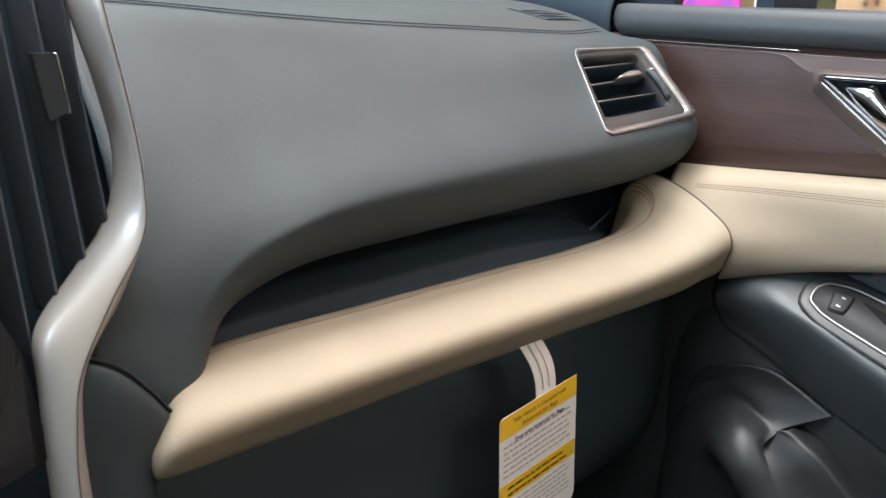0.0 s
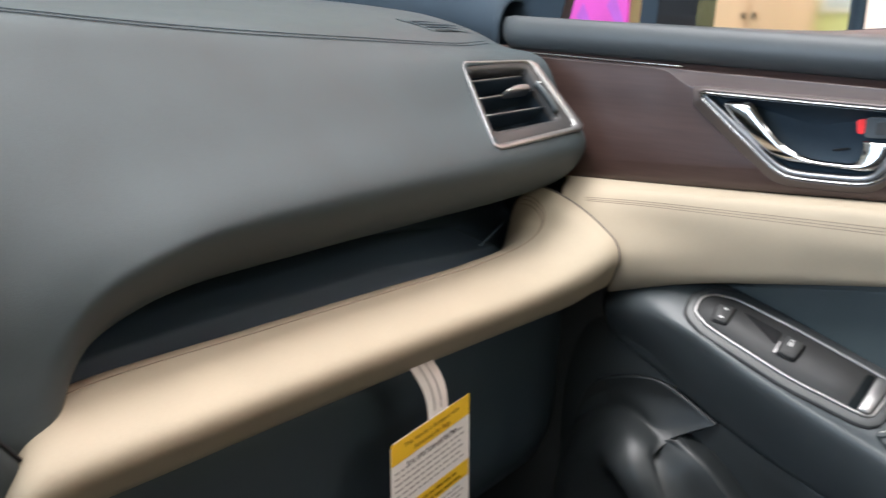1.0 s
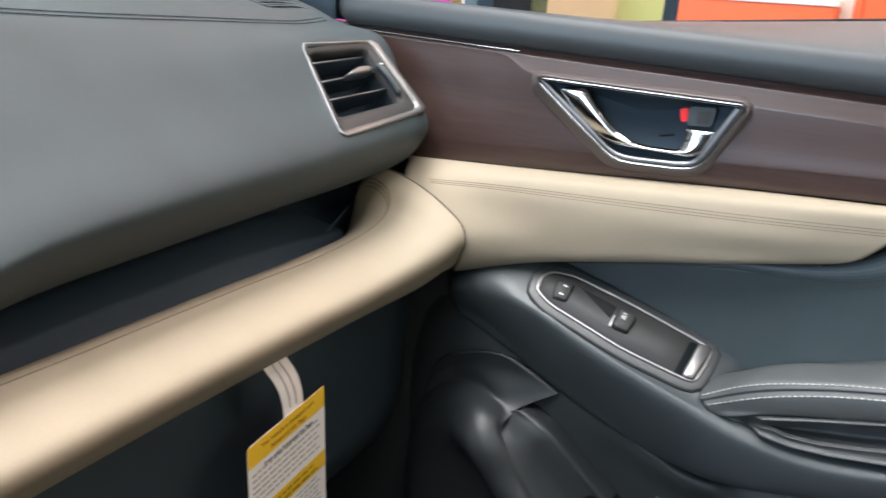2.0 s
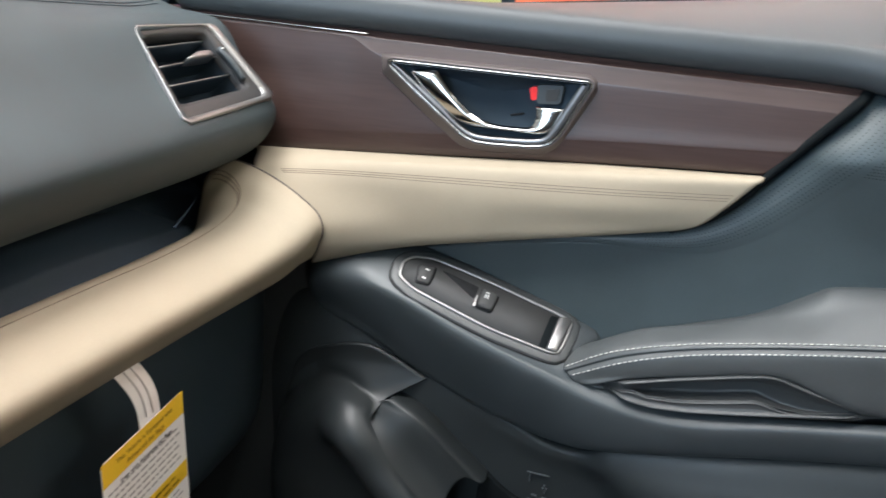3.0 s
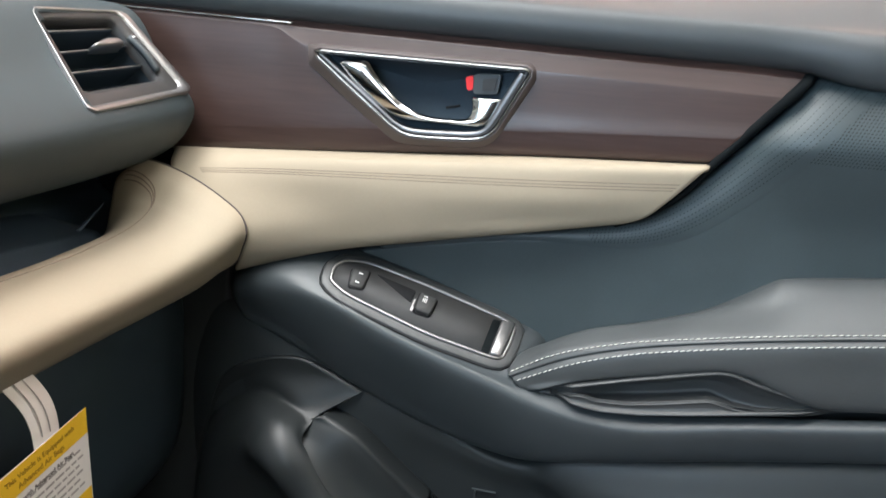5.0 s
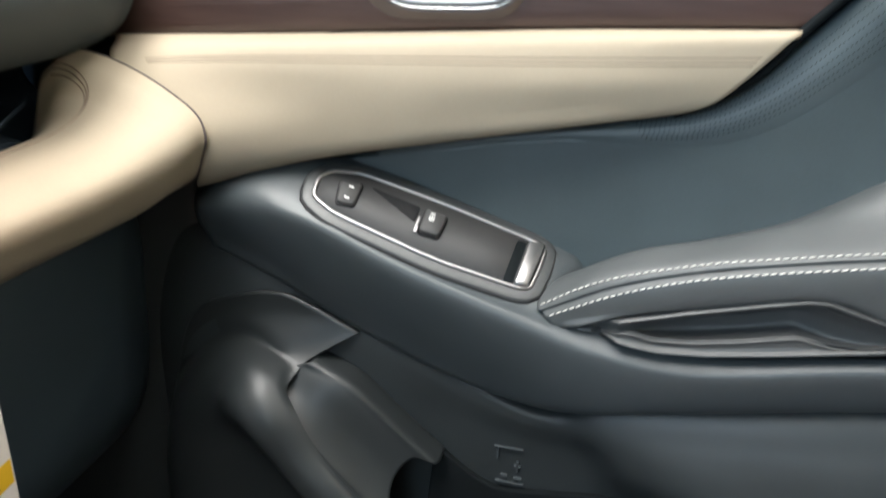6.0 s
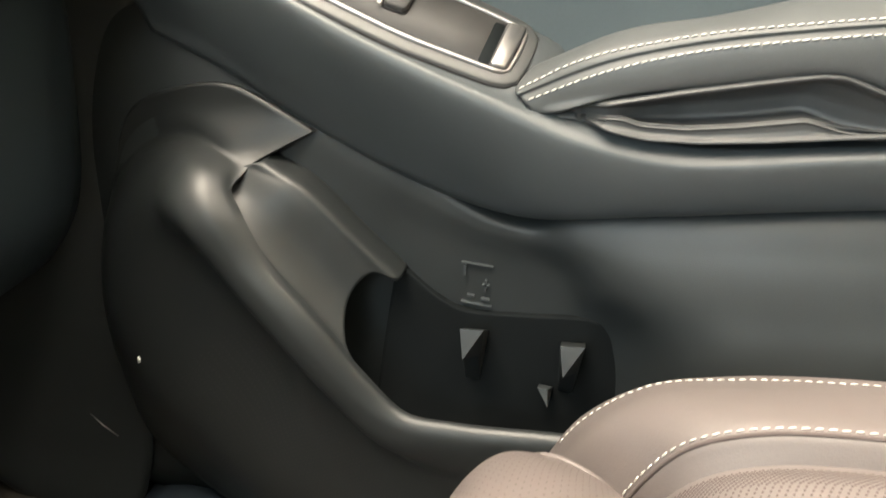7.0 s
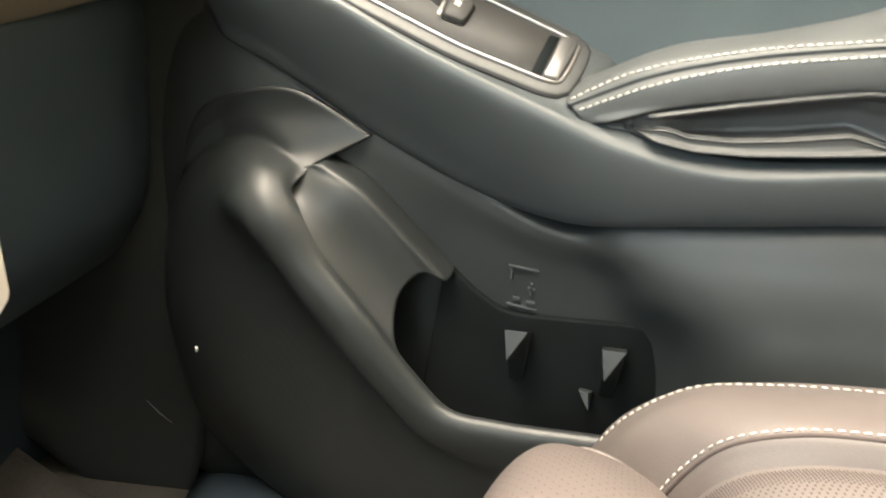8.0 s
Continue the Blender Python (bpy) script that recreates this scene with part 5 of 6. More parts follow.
# double seam along the top of the dashboard
for lift, dy in ((0.0, 0.0), (0.0, 0.006)):
    pts = []
    for x in np.linspace(0.235, 0.79, 90):
        ux = int(np.abs(face.grid[20, :, 0] - x).argmin())
        col = face.grid[:, ux]
        k = int(np.abs(col[:30, 1] - (0.568 + dy)).argmin())
        pts.append(tuple(col[k] + np.array([0, -0.0004, 0.0006])))
    part("top_seam", tube(spline(pts[::6], 80), 0.0004, 6), M_DARK, face_ob, "fine double seam")

# speaker grille on the top, with its slots
def on_top(x, y):
    """The dashboard's skin at a place of the plan."""
    top = face.grid[:38].reshape(-1, 3)
    d = (top[:, 0] - x) ** 2 + (top[:, 1] - y) ** 2
    k = d.argsort()[:4]
    w = 1 / (d[k] + 1e-7)
    return (x, y, float((top[k, 2] * w).sum() / w.sum()))


def slot(a, b, name, material, r0, lift):
    ends = [np.array(on_top(*a)), np.array(on_top(*b))]
    p = spline([ends[0], np.array(on_top((a[0] + b[0]) / 2, (a[1] + b[1]) / 2)), ends[1]], 14) + np.array([0, 0, lift])
    part(name, tube(p, [r0 * 0.4] + [r0] * 12 + [r0 * 0.4], 6, 0.6), material, face_ob, "")


for k in range(7):
    slot((0.706 - 0.001 * k, 0.604 + 0.0052 * k), (0.786 - 0.006 * k, 0.596 + 0.0048 * k), "speaker_slot", M_DARK, 0.0008, 0.0001)
slot((0.705, 0.598), (0.697, 0.642), "grille_edge", M_DASH, 0.0012, 0.0004)
slot((0.705, 0.598), (0.792, 0.590), "grille_edge", M_DASH, 0.0012, 0.0004)

# dark cowl beyond the dashboard, at the foot of the windscreen pillar
cowl = Surface([
    [(0.30, 1.00, 1.06), (0.55, 0.98, 1.06), (0.76, 0.90, 1.06), (0.88, 0.76, 1.06), (0.88, 0.598, 1.035)],
    [(0.30, 1.02, 1.110), (0.55, 0.99, 1.108), (0.77, 0.91, 1.100), (0.865, 0.77, 1.088), (0.855, 0.598, 1.050)],
    [(0.30, 0.98, 1.112), (0.55, 0.95, 1.110), (0.75, 0.88, 1.102), (0.838, 0.75, 1.088), (0.825, 0.597, 1.048)],
    [(0.30, 0.97, 1.085), (0.55, 0.94, 1.083), (0.735, 0.87, 1.072), (0.818, 0.74, 1.056), (0.810, 0.597, 1.026)],
    [(0.30, 0.97, 1.03), (0.55, 0.94, 1.03), (0.735, 0.87, 1.02), (0.815, 0.74, 1.00), (0.812, 0.597, 0.97)],
], 60, 30)
cowl.build("pillar_base", M_DARK, dash, "dark pillar base trim")
part("pillar_trim", plate([(0.86, 0.68, 1.0), (0.86, 0.560, 1.0), (0.85, 0.53, 1.08), (0.78, 0.24, 1.42), (0.78, 0.34, 1.42)], [(0.90, 0.70, 1.0), (0.90, 0.575, 1.0), (0.89, 0.545, 1.08), (0.82, 0.24, 1.42), (0.82, 0.36, 1.42)]), M_DARK, dash, "dark windscreen pillar trim", False)

# side vent


def on_vent(a, b, h=0.0):
    """a across (0 inner to 1 outer), b down (0 top to 1 bottom), h out of the face."""
    p = VENT[0].lerp(VENT[1], a).lerp(VENT[3].lerp(VENT[2], a), b)
    return tuple(p + vent_n * h)


def vring(l, t, r, b, h, cut=0.05):
    c = [(l, t), (r, t), (r, b), (l, b)]
    line = rounded(c, 48, cut)
    return [on_vent(x, y, h) for x, y in line]


vent = part("air_vent", ribbon([vring(-0.010, -0.012, 1.020, 1.018, -0.006), vring(-0.008, -0.010, 1.018, 1.016, 0.0026), vring(-0.004, -0.005, 1.008, 1.007, 0.0034), vring(0.004, 0.006, 0.930, 0.955, 0.0014), vring(0.008, 0.012, 0.925, 0.950, -0.001)]), M_SATIN, dash, "satin silver framed side air vent")
part("inner_surround", ribbon([vring(0.006, 0.008, 0.929, 0.954, 0.0008), vring(0.050, 0.080, 0.865, 0.850, 0.001), vring(0.068, 0.095, 0.825, 0.805, -0.002), vring(0.072, 0.100, 0.820, 0.80, -0.010)]), M_PIANO, vent, "brown-grey inner surround")
part("duct", ribbon([vring(0.070, 0.098, 0.823, 0.802, -0.009), vring(0.070, 0.098, 0.823, 0.802, -0.035), vring(0.2, 0.2, 0.7, 0.75, -0.05), vring(0.45, 0.45, 0.5, 0.5, -0.05)]), M_DARK, vent, "dark duct with the blue of the haze in its colour")
for b0, slope in ((0.168, -0.045), (0.382, -0.050), (0.580, -0.005)):
    steps = np.linspace(0.075, 0.818, 8)
    line = [on_vent(a, b0 + slope * a, -0.006) for a in steps]
    back = [on_vent(a, b0 + slope * a - 0.02, -0.032) for a in steps]
    low = [tuple(Vector(p) + Vector((0, 0, -0.0020))) for p in line]
    lowb = [tuple(Vector(p) + Vector((0, 0, -0.0020))) for p in back]
    v, f = ribbon([line, back, lowb, low, line], False)
    slat = part("slat", (v, f), M_DARK, vent, "", False)
    # silver cord stands in for the light on the slat's front edge
    part("slat_edge", tube([tuple(Vector(p) + Vector((0, 0, -0.0004))) for p in line], 0.0006, 6), M_SATIN, slat)
kn = rounded([(0.385, 0.372), (0.50, 0.325), (0.575, 0.298), (0.735, 0.302), (0.755, 0.345), (0.735, 0.378), (0.60, 0.386), (0.47, 0.388)], 40, 0.3)
kc = kn.mean(0)
v, f = ribbon([[on_vent(*(kc + (q - kc) * k), h) for q in kn] for k, h in ((1.0, -0.010), (1.0, -0.002), (0.93, 0.0005), (0.80, 0.0018), (0.4, 0.0024))])
part("vent_tab", (v, f + [tuple(range(4 * len(kn), 5 * len(kn)))]), M_SATIN, vent, "silver vent tab")
wh = [on_vent(0.84, t, 0.0005 + 0.002 * math.sin(math.pi * (t - 0.3) / 0.42)) for t in np.linspace(0.30, 0.72, 10)]
wheel = part("thumb_wheel", tube(wh, 0.0032, 8), M_PLASTIC, vent, "ribbed thumb wheel")
part("wheel_mark", tube([on_vent(0.825, 0.33, 0.0045), on_vent(0.855, 0.325, 0.0045)], 0.0007, 6), M_WHITE, wheel, "")

# cream leather bar, from the centre to the door


def section(x, dy, dz, dx=0.0):
    return [(x + dx, 0.515 + dy, 0.806 + dz), (x + dx, 0.492 + dy, 0.818 + dz), (x, 0.480 + dy, 0.8215 + dz), (x, 0.455 + dy, 0.8205 + dz), (x, 0.432 + dy, 0.8125 + dz), (x, 0.419 + dy, 0.800 + dz), (x, 0.416 + dy, 0.787 + dz), (x, 0.422 + dy, 0.775 + dz), (x, 0.434 + dy, 0.7665 + dz), (x, 0.475 + dy, 0.764 + dz)]


BAR = [
    [(0.232, 0.490, 0.808), (0.231, 0.480, 0.812), (0.228, 0.468, 0.812), (0.223, 0.458, 0.808), (0.217, 0.446, 0.802), (0.212, 0.440, 0.795), (0.209, 0.438, 0.788), (0.208, 0.438, 0.782), (0.208, 0.442, 0.777), (0.21, 0.475, 0.775)],
    [(0.250, 0.505, 0.812), (0.248, 0.486, 0.8205), (0.243, 0.470, 0.8235), (0.233, 0.449, 0.821), (0.225, 0.433, 0.813), (0.219, 0.425, 0.803), (0.215, 0.423, 0.792), (0.213, 0.427, 0.781), (0.213, 0.437, 0.774), (0.215, 0.475, 0.772)],
    section(0.27, 0, 0.005, 0.004),
    section(0.40, 0, 0.003),
    section(0.53, -0.001, 0.0),
    section(0.63, -0.005, -0.001),
    [(0.714, 0.512, 0.806), (0.711, 0.491, 0.8215), (0.705, 0.474, 0.826), (0.692, 0.447, 0.8245), (0.680, 0.422, 0.816), (0.674, 0.409, 0.803), (0.673, 0.406, 0.789), (0.673, 0.412, 0.776), (0.674, 0.424, 0.7665), (0.676, 0.47, 0.764)],
    [(0.727, 0.513, 0.826), (0.727, 0.495, 0.838), (0.726, 0.477, 0.8390), (0.719, 0.447, 0.8350), (0.712, 0.420, 0.8255), (0.709, 0.403, 0.811), (0.708, 0.399, 0.796), (0.708, 0.404, 0.782), (0.710, 0.417, 0.770), (0.714, 0.47, 0.766)],
    [(0.739, 0.513, 0.852), (0.741, 0.499, 0.8600), (0.742, 0.480, 0.8590), (0.740, 0.449, 0.8515), (0.737, 0.420, 0.839), (0.733, 0.398, 0.822), (0.732, 0.392, 0.806), (0.733, 0.397, 0.792), (0.736, 0.409, 0.779), (0.742, 0.46, 0.770)],
    [(0.757, 0.512, 0.858), (0.758, 0.500, 0.868), (0.758, 0.475, 0.8655), (0.757, 0.449, 0.857), (0.752, 0.419, 0.843), (0.747, 0.397, 0.827), (0.744, 0.3905, 0.812), (0.747, 0.395, 0.799), (0.753, 0.406, 0.784), (0.764, 0.45, 0.772)],
    [(0.768, 0.512, 0.850), (0.768, 0.500, 0.860), (0.768, 0.477, 0.857), (0.767, 0.452, 0.849), (0.763, 0.423, 0.835), (0.758, 0.403, 0.821), (0.755, 0.397, 0.809), (0.757, 0.401, 0.798), (0.762, 0.411, 0.786), (0.772, 0.45, 0.776)],
]
for k, r in enumerate(BAR):
    s = 0.5 if k < 2 or k > 8 else 1.0
    for q, dy, dz in ((4, 0.0, 0.0015), (5, -0.0005, 0.0055), (6, 0.0008, 0.0090), (7, 0.0022, 0.0088), (8, 0.001, 0.0040), (9, 0.003, -0.020)):
        r[q] = (r[q][0], r[q][1] + s * dy, r[q][2] + s * dz)
bar = Surface(BAR, 60, 120)
bar_ob = bar.build("leather_bar", M_CREAM, dash, "cream leather bar with a fine seam", 0.004)
# fine seams on the bar (grid: v runs along the bar, u round it)
for k in range(3):
    uv = [(0.228, 0.10), (0.228, 0.30), (0.228, 0.50), (0.226, 0.60), (0.216, 0.675 + 0.008 * k), (0.188, 0.722 + 0.012 * k), (0.135, 0.752 + 0.015 * k), (0.05, 0.772 + 0.018 * k)]
    uv = spline(uv if k == 1 else uv[3:], 120)
    pts = [tuple(bar.at(u, v)[0] - bar.at(u, v)[1] * 0.0001) for u, v in uv]
    part("seam", tube(pts, 0.0006, 6), M_SEAM, bar_ob, "fine stitched seam")

pts = [tuple(bar.at(u, 0.885)[0]) for u in np.linspace(0.10, 0.88, 50)]
part("end_seam", tube(pts, 0.0010, 6), M_PERF, bar_ob, "dark seam at the bar's end")

# panels under the bar: glovebox lid and knee panel
glove = Surface([
    [(0.21, 0.490, 0.765), (0.45, 0.490, 0.763), (0.70, 0.488, 0.763), (0.788, 0.49, 0.765)],
    [(0.205, 0.476, 0.745), (0.45, 0.474, 0.742), (0.70, 0.472, 0.740), (0.784, 0.478, 0.74)],
    [(0.205, 0.470, 0.69), (0.45, 0.470, 0.685), (0.70, 0.470, 0.685), (0.782, 0.476, 0.69)],
    [(0.205, 0.485, 0.58), (0.45, 0.485, 0.57), (0.70, 0.485, 0.57), (0.772, 0.49, 0.57)],
    [(0.205, 0.56, 0.51), (0.45, 0.56, 0.50), (0.70, 0.56, 0.50), (0.768, 0.56, 0.50)],
    [(0.205, 0.80, 0.52), (0.45, 0.80, 0.52), (0.70, 0.80, 0.52), (0.765, 0.80, 0.52)],
], 50, 40)
glove.build("glovebox_lid", M_GLOVE, dash, "dark glovebox lid")
knee = Surface([
    [(0.180, 0.448, 0.862), (0.197, 0.441, 0.8535), (0.213, 0.440, 0.834), (0.223, 0.441, 0.8165)],
    [(0.178, 0.443, 0.855), (0.196, 0.436, 0.8465), (0.212, 0.436, 0.828), (0.222, 0.438, 0.811)],
    [(0.176, 0.443, 0.80), (0.192, 0.436, 0.79), (0.205, 0.437, 0.782), (0.211, 0.440, 0.778)],
    [(0.174, 0.45, 0.60), (0.192, 0.44, 0.60), (0.208, 0.442, 0.60), (0.216, 0.455, 0.60)],
], 30, 30)
knee.build("knee_panel", M_DASH, dash, "dark lower side panel")
part("panel_gap", tube(spline([(0.180, 0.445, 0.861), (0.197, 0.438, 0.853), (0.213, 0.438, 0.833), (0.224, 0.440, 0.815)], 30), 0.0013, 6), M_HOLE, dash, "")

# silver strip of the centre stack, two facets with a crease
strip = Surface([
    [(0.2070, 0.475, 1.060), (0.2075, 0.470, 1.042), (0.2165, 0.470, 0.998), (0.2205, 0.470, 0.959), (0.2120, 0.470, 0.927), (0.1920, 0.470, 0.902), (0.1660, 0.465, 0.874), (0.1630, 0.465, 0.842), (0.1600, 0.465, 0.780), (0.1600, 0.465, 0.66)],
    [(0.2088, 0.455, 1.060), (0.2093, 0.450, 1.042), (0.2183, 0.450, 0.998), (0.2227, 0.450, 0.959), (0.2136, 0.449, 0.927), (0.1934, 0.449, 0.902), (0.1682, 0.448, 0.874), (0.1640, 0.448, 0.842), (0.1620, 0.448, 0.780), (0.1620, 0.448, 0.66)],
    [(0.2136, 0.442, 1.060), (0.2141, 0.437, 1.042), (0.2211, 0.437, 0.990), (0.2234, 0.437, 0.950), (0.2202, 0.437, 0.923), (0.1988, 0.437, 0.892), (0.1774, 0.436, 0.853), (0.1710, 0.436, 0.82), (0.1680, 0.436, 0.787), (0.1680, 0.436, 0.66)],
    [(0.2150, 0.442, 1.060), (0.2157, 0.437, 1.042), (0.2225, 0.437, 0.990), (0.2250, 0.437, 0.950), (0.2218, 0.437, 0.923), (0.2010, 0.437, 0.890), (0.1790, 0.436, 0.853), (0.1725, 0.436, 0.82), (0.1695, 0.436, 0.787), (0.1695, 0.436, 0.66)],
    [(0.217, 0.455, 1.060), (0.2175, 0.450, 1.042), (0.224, 0.450, 1.000), (0.227, 0.450, 0.955), (0.2245, 0.449, 0.924), (0.2095, 0.449, 0.888), (0.186, 0.448, 0.855), (0.180, 0.448, 0.82), (0.179, 0.448, 0.780), (0.179, 0.448, 0.66)],
    [(0.219, 0.475, 1.060), (0.2195, 0.470, 1.042), (0.226, 0.470, 1.000), (0.229, 0.470, 0.955), (0.2265, 0.470, 0.924), (0.2115, 0.470, 0.888), (0.188, 0.465, 0.855), (0.182, 0.465, 0.82), (0.181, 0.465, 0.780), (0.181, 0.465, 0.66)],
], 90, 40)
strip_ob = strip.build("silver_strip", M_STRIP, dash, "satin silver trim strip of the centre stack")
crease = [strip.at(u, 0.52)[0] for u in np.linspace(0.02, 0.98, 60)]
part("crease_line", tube([tuple(p + Vector((0, -0.0001, 0))) for p in crease], 0.0004, 6), M_PANEL, strip_ob, "fine dark line along the crease")

# centre vent beside the strip
cv = part("centre_vent", box(0.06, 0.215, 0.490, 0.500, 0.80, 1.06), M_DARK, dash, "dark centre air vent with upright slats", False)
for x0, x1, z0 in ((0.1735, 0.1800, 0.880), (0.1895, 0.1975, 0.885), (0.2035, 0.2125, 0.905), (0.158, 0.163, 0.86), (0.143, 0.147, 0.85)):
    a = [(x0, 0.466, 1.06), (x0 + 0.2 * (x1 - x0), 0.466, 1.03), (x0 + 0.6 * (x1 - x0), 0.466, 0.96), (x1, 0.466, z0)]
    p = spline(a, 16)
    q = p + np.array([-0.006, 0.022, 0])
    w = np.array([0.0018, 0.0, 0])
    v, f = ribbon([p, q, q + w, p + w, p], False)
    slat = part("slat", (v, f), M_VANE, cv, "", False)
    part("slat_edge", tube(p + w * 0.5, 0.0009, 6), M_VANE, slat)
part("vent_tab", plate([(0.1865, 0.462, 1.0170), (0.1950, 0.455, 1.0170), (0.1980, 0.455, 0.9880), (0.1900, 0.462, 0.9830)], [(0.1865, 0.470, 1.0170), (0.1950, 0.468, 1.0170), (0.1980, 0.468, 0.9880), (0.1900, 0.470, 0.9830)]), M_PIANO, cv, "slim vent tab", False)
part("tab_edge", tube([(0.1945, 0.4545, 1.0168), (0.1957, 0.4545, 1.0165), (0.1982, 0.4545, 0.9885), (0.1975, 0.4545, 0.9870)], 0.0008, 6), M_CHROME, cv, "bright edge of the vent tab")
part("screen_edge", plate([(0.135, 0.455, 0.93), (0.158, 0.462, 0.865), (0.163, 0.462, 0.80), (0.12, 0.455, 0.79)], [(0.135, 0.48, 0.93), (0.158, 0.48, 0.865), (0.163, 0.48, 0.80), (0.12, 0.48, 0.79)]), M_SMOKE, dash, "gloss black centre panel", False)

# side of the footwell
kick = Surface([
    [(0.790, 0.425, 0.80), (0.775, 0.50, 0.80), (0.765, 0.62, 0.80), (0.76, 0.87, 0.80)],
    [(0.785, 0.428, 0.70), (0.772, 0.50, 0.70), (0.762, 0.62, 0.70), (0.755, 0.87, 0.72)],
    [(0.782, 0.44, 0.50), (0.770, 0.50, 0.52), (0.760, 0.62, 0.54), (0.752, 0.85, 0.64)],
    [(0.778, 0.45, 0.34), (0.766, 0.51, 0.33), (0.753, 0.585, 0.37), (0.745, 0.75, 0.50)],
    [(0.774, 0.46, 0.29), (0.757, 0.535, 0.283), (0.742, 0.605, 0.337), (0.735, 0.74, 0.465)],
    [(0.774, 0.475, 0.262), (0.756, 0.55, 0.268), (0.741, 0.615, 0.322), (0.735, 0.745, 0.450)],
    [(0.780, 0.48, 0.250), (0.770, 0.56, 0.258), (0.760, 0.625, 0.312), (0.752, 0.75, 0.440)],
    [(0.800, 0.48, 0.250), (0.795, 0.56, 0.258), (0.790, 0.625, 0.312), (0.785, 0.75, 0.440)],
], 40, 70)
kick_ob = tagged(kick.build("kick_panel", M_LOWER, None, "dark plastic kick panel beside the footwell", 0.004), category="kick panel", kind="structure")
part("streak", tube([(0.7655, 0.498, 0.3830), (0.7655, 0.486, 0.3725), (0.7660, 0.473, 0.3640)], [0.0003, 0.0007, 0.0003], 6), M_SATIN, kick_ob, "thin bright streak")
part("clip", box(0.7312, 0.7360, 0.4185, 0.4202, 0.4770, 0.4822, 0.0004), M_WHITE, pocket_ob, "small white clip")
scuff = Surface([
    [(0.800, 0.46, 0.29), (0.800, 0.42, 0.305), (0.800, 0.30, 0.305), (0.80, -0.45, 0.305)],
    [(0.745, 0.45, 0.30), (0.745, 0.42, 0.318), (0.745, 0.30, 0.318), (0.745, -0.45, 0.318)],
    [(0.735, 0.445, 0.295), (0.732, 0.42, 0.312), (0.732, 0.30, 0.312), (0.732, -0.45, 0.312)],
    [(0.715, 0.44, 0.278), (0.71, 0.42, 0.279), (0.71, 0.30, 0.279), (0.71, -0.45, 0.279)],
], 40, 20)
tagged(scuff.build("door_sill", M_DARK, None, "black plastic door sill strip along the carpet", 0.004), category="sill", kind="structure")

toe = Surface([
    [(0.20, 0.50, 0.2815), (0.55, 0.50, 0.2815), (0.70, 0.49, 0.2815), (0.735, 0.47, 0.2815)],
    [(0.20, 0.58, 0.290), (0.55, 0.58, 0.290), (0.70, 0.565, 0.288), (0.73, 0.54, 0.284)],
    [(0.20, 0.68, 0.345), (0.55, 0.68, 0.345), (0.70, 0.67, 0.340), (0.73, 0.65, 0.335)],
    [(0.20, 0.86, 0.50), (0.55, 0.86, 0.50), (0.70, 0.85, 0.495), (0.745, 0.84, 0.49)],
], 40, 30)
tagged(toe.build("toe_board", M_CARPET, None, "brown-black carpet rising to the front bulkhead", 0.004), category="carpet", kind="structure")

# ---- warning tag ----
tag = thing("warning_tag", (0.52, 0.424, 0.60), "white and yellow warning card hanging on a paper strap", "tag")
CY = 0.424


def card_outline(y):
    line = [(0.478, 0.7215), (0.4745, 0.7180), (0.4745, 0.612), (0.480, 0.606), (0.552, 0.600), (0.566, 0.611), (0.568, 0.616), (0.5665, 0.7300), (0.5640, 0.7315)]
    return [(x, y, z) for x, z in line]


card = part("card", plate(card_outline(CY), card_outline(CY + 0.0006)), M_CARD, tag, "white printed card", False)


def band(z0, z1, material=M_YELLOW, x0=0.4748, x1=0.5664, name="yellow_band"):
    """A printed stripe; the card's print tilts a little, as its top edge does."""
    k = 0.0115 / 0.0915
    quad = [(x, CY - 0.0002, z + k * (x - 0.4748)) for x, z in ((x0, z0), (x1, z0), (x1, z1), (x0, z1))]
    back = [(x, CY + 0.0001, z) for x, _, z in quad]
    return part(name, plate(quad, back), material, card, "", False)


band(0.7015, 0.7205)
band(0.6435, 0.6590)


def words(text, x, z, size, material):
    cu = bpy.data.curves.new("lettering", "FONT")
    cu.body, cu.size, cu.align_x, cu.extrude = text, size, "CENTER", 0.0001
    cu.materials.append(material)
    ob = new("lettering", cu)
    ob.parent = card
    slant = math.degrees(math.atan(0.0115 / 0.0915))
    ob.matrix_local = Matrix.Translation((x, CY - 0.0004, z)) @ Matrix.Rotation(-radians(slant), 4, "Y") @ Matrix.Rotation(radians(90), 4, "X")
    return ob


words("This Vehicle is Equipped with", 0.5215, 0.7178, 0.0054, M_BROWN_INK)
words("Advanced Air Bags", 0.5215, 0.7108, 0.0056, M_BROWN_INK)
words("Even with Advanced Air Bags", 0.5215, 0.7005, 0.0050, M_INK)
rng = random.Random(4)
for k in range(6):
    x = 0.479
    while x < 0.556:
        w = rng.uniform(0.003, 0.009)
        band(0.6940 - 0.0054 * k - 0.0016, 0.6940 - 0.0054 * k, M_FAINT, x, min(x + w, 0.560), "print_bar")
        x += w + 0.0018
for k in range(2):
    x = 0.484
    while x < 0.552:
        w = rng.uniform(0.004, 0.010)
        band(0.6540 - 0.0060 * k - 0.0018, 0.6540 - 0.0060 * k + 0.0004, M_BROWN_INK, x, min(x + w, 0.557), "print_bar")
        x += w + 0.002
for k in range(6):
    x = 0.479
    while x < 0.556:
        w = rng.uniform(0.003, 0.009)
        band(0.6390 - 0.0048 * k - 0.0013, 0.6390 - 0.0048 * k, M_FAINT, x, min(x + w, 0.560), "print_bar")
        x += w + 0.0018
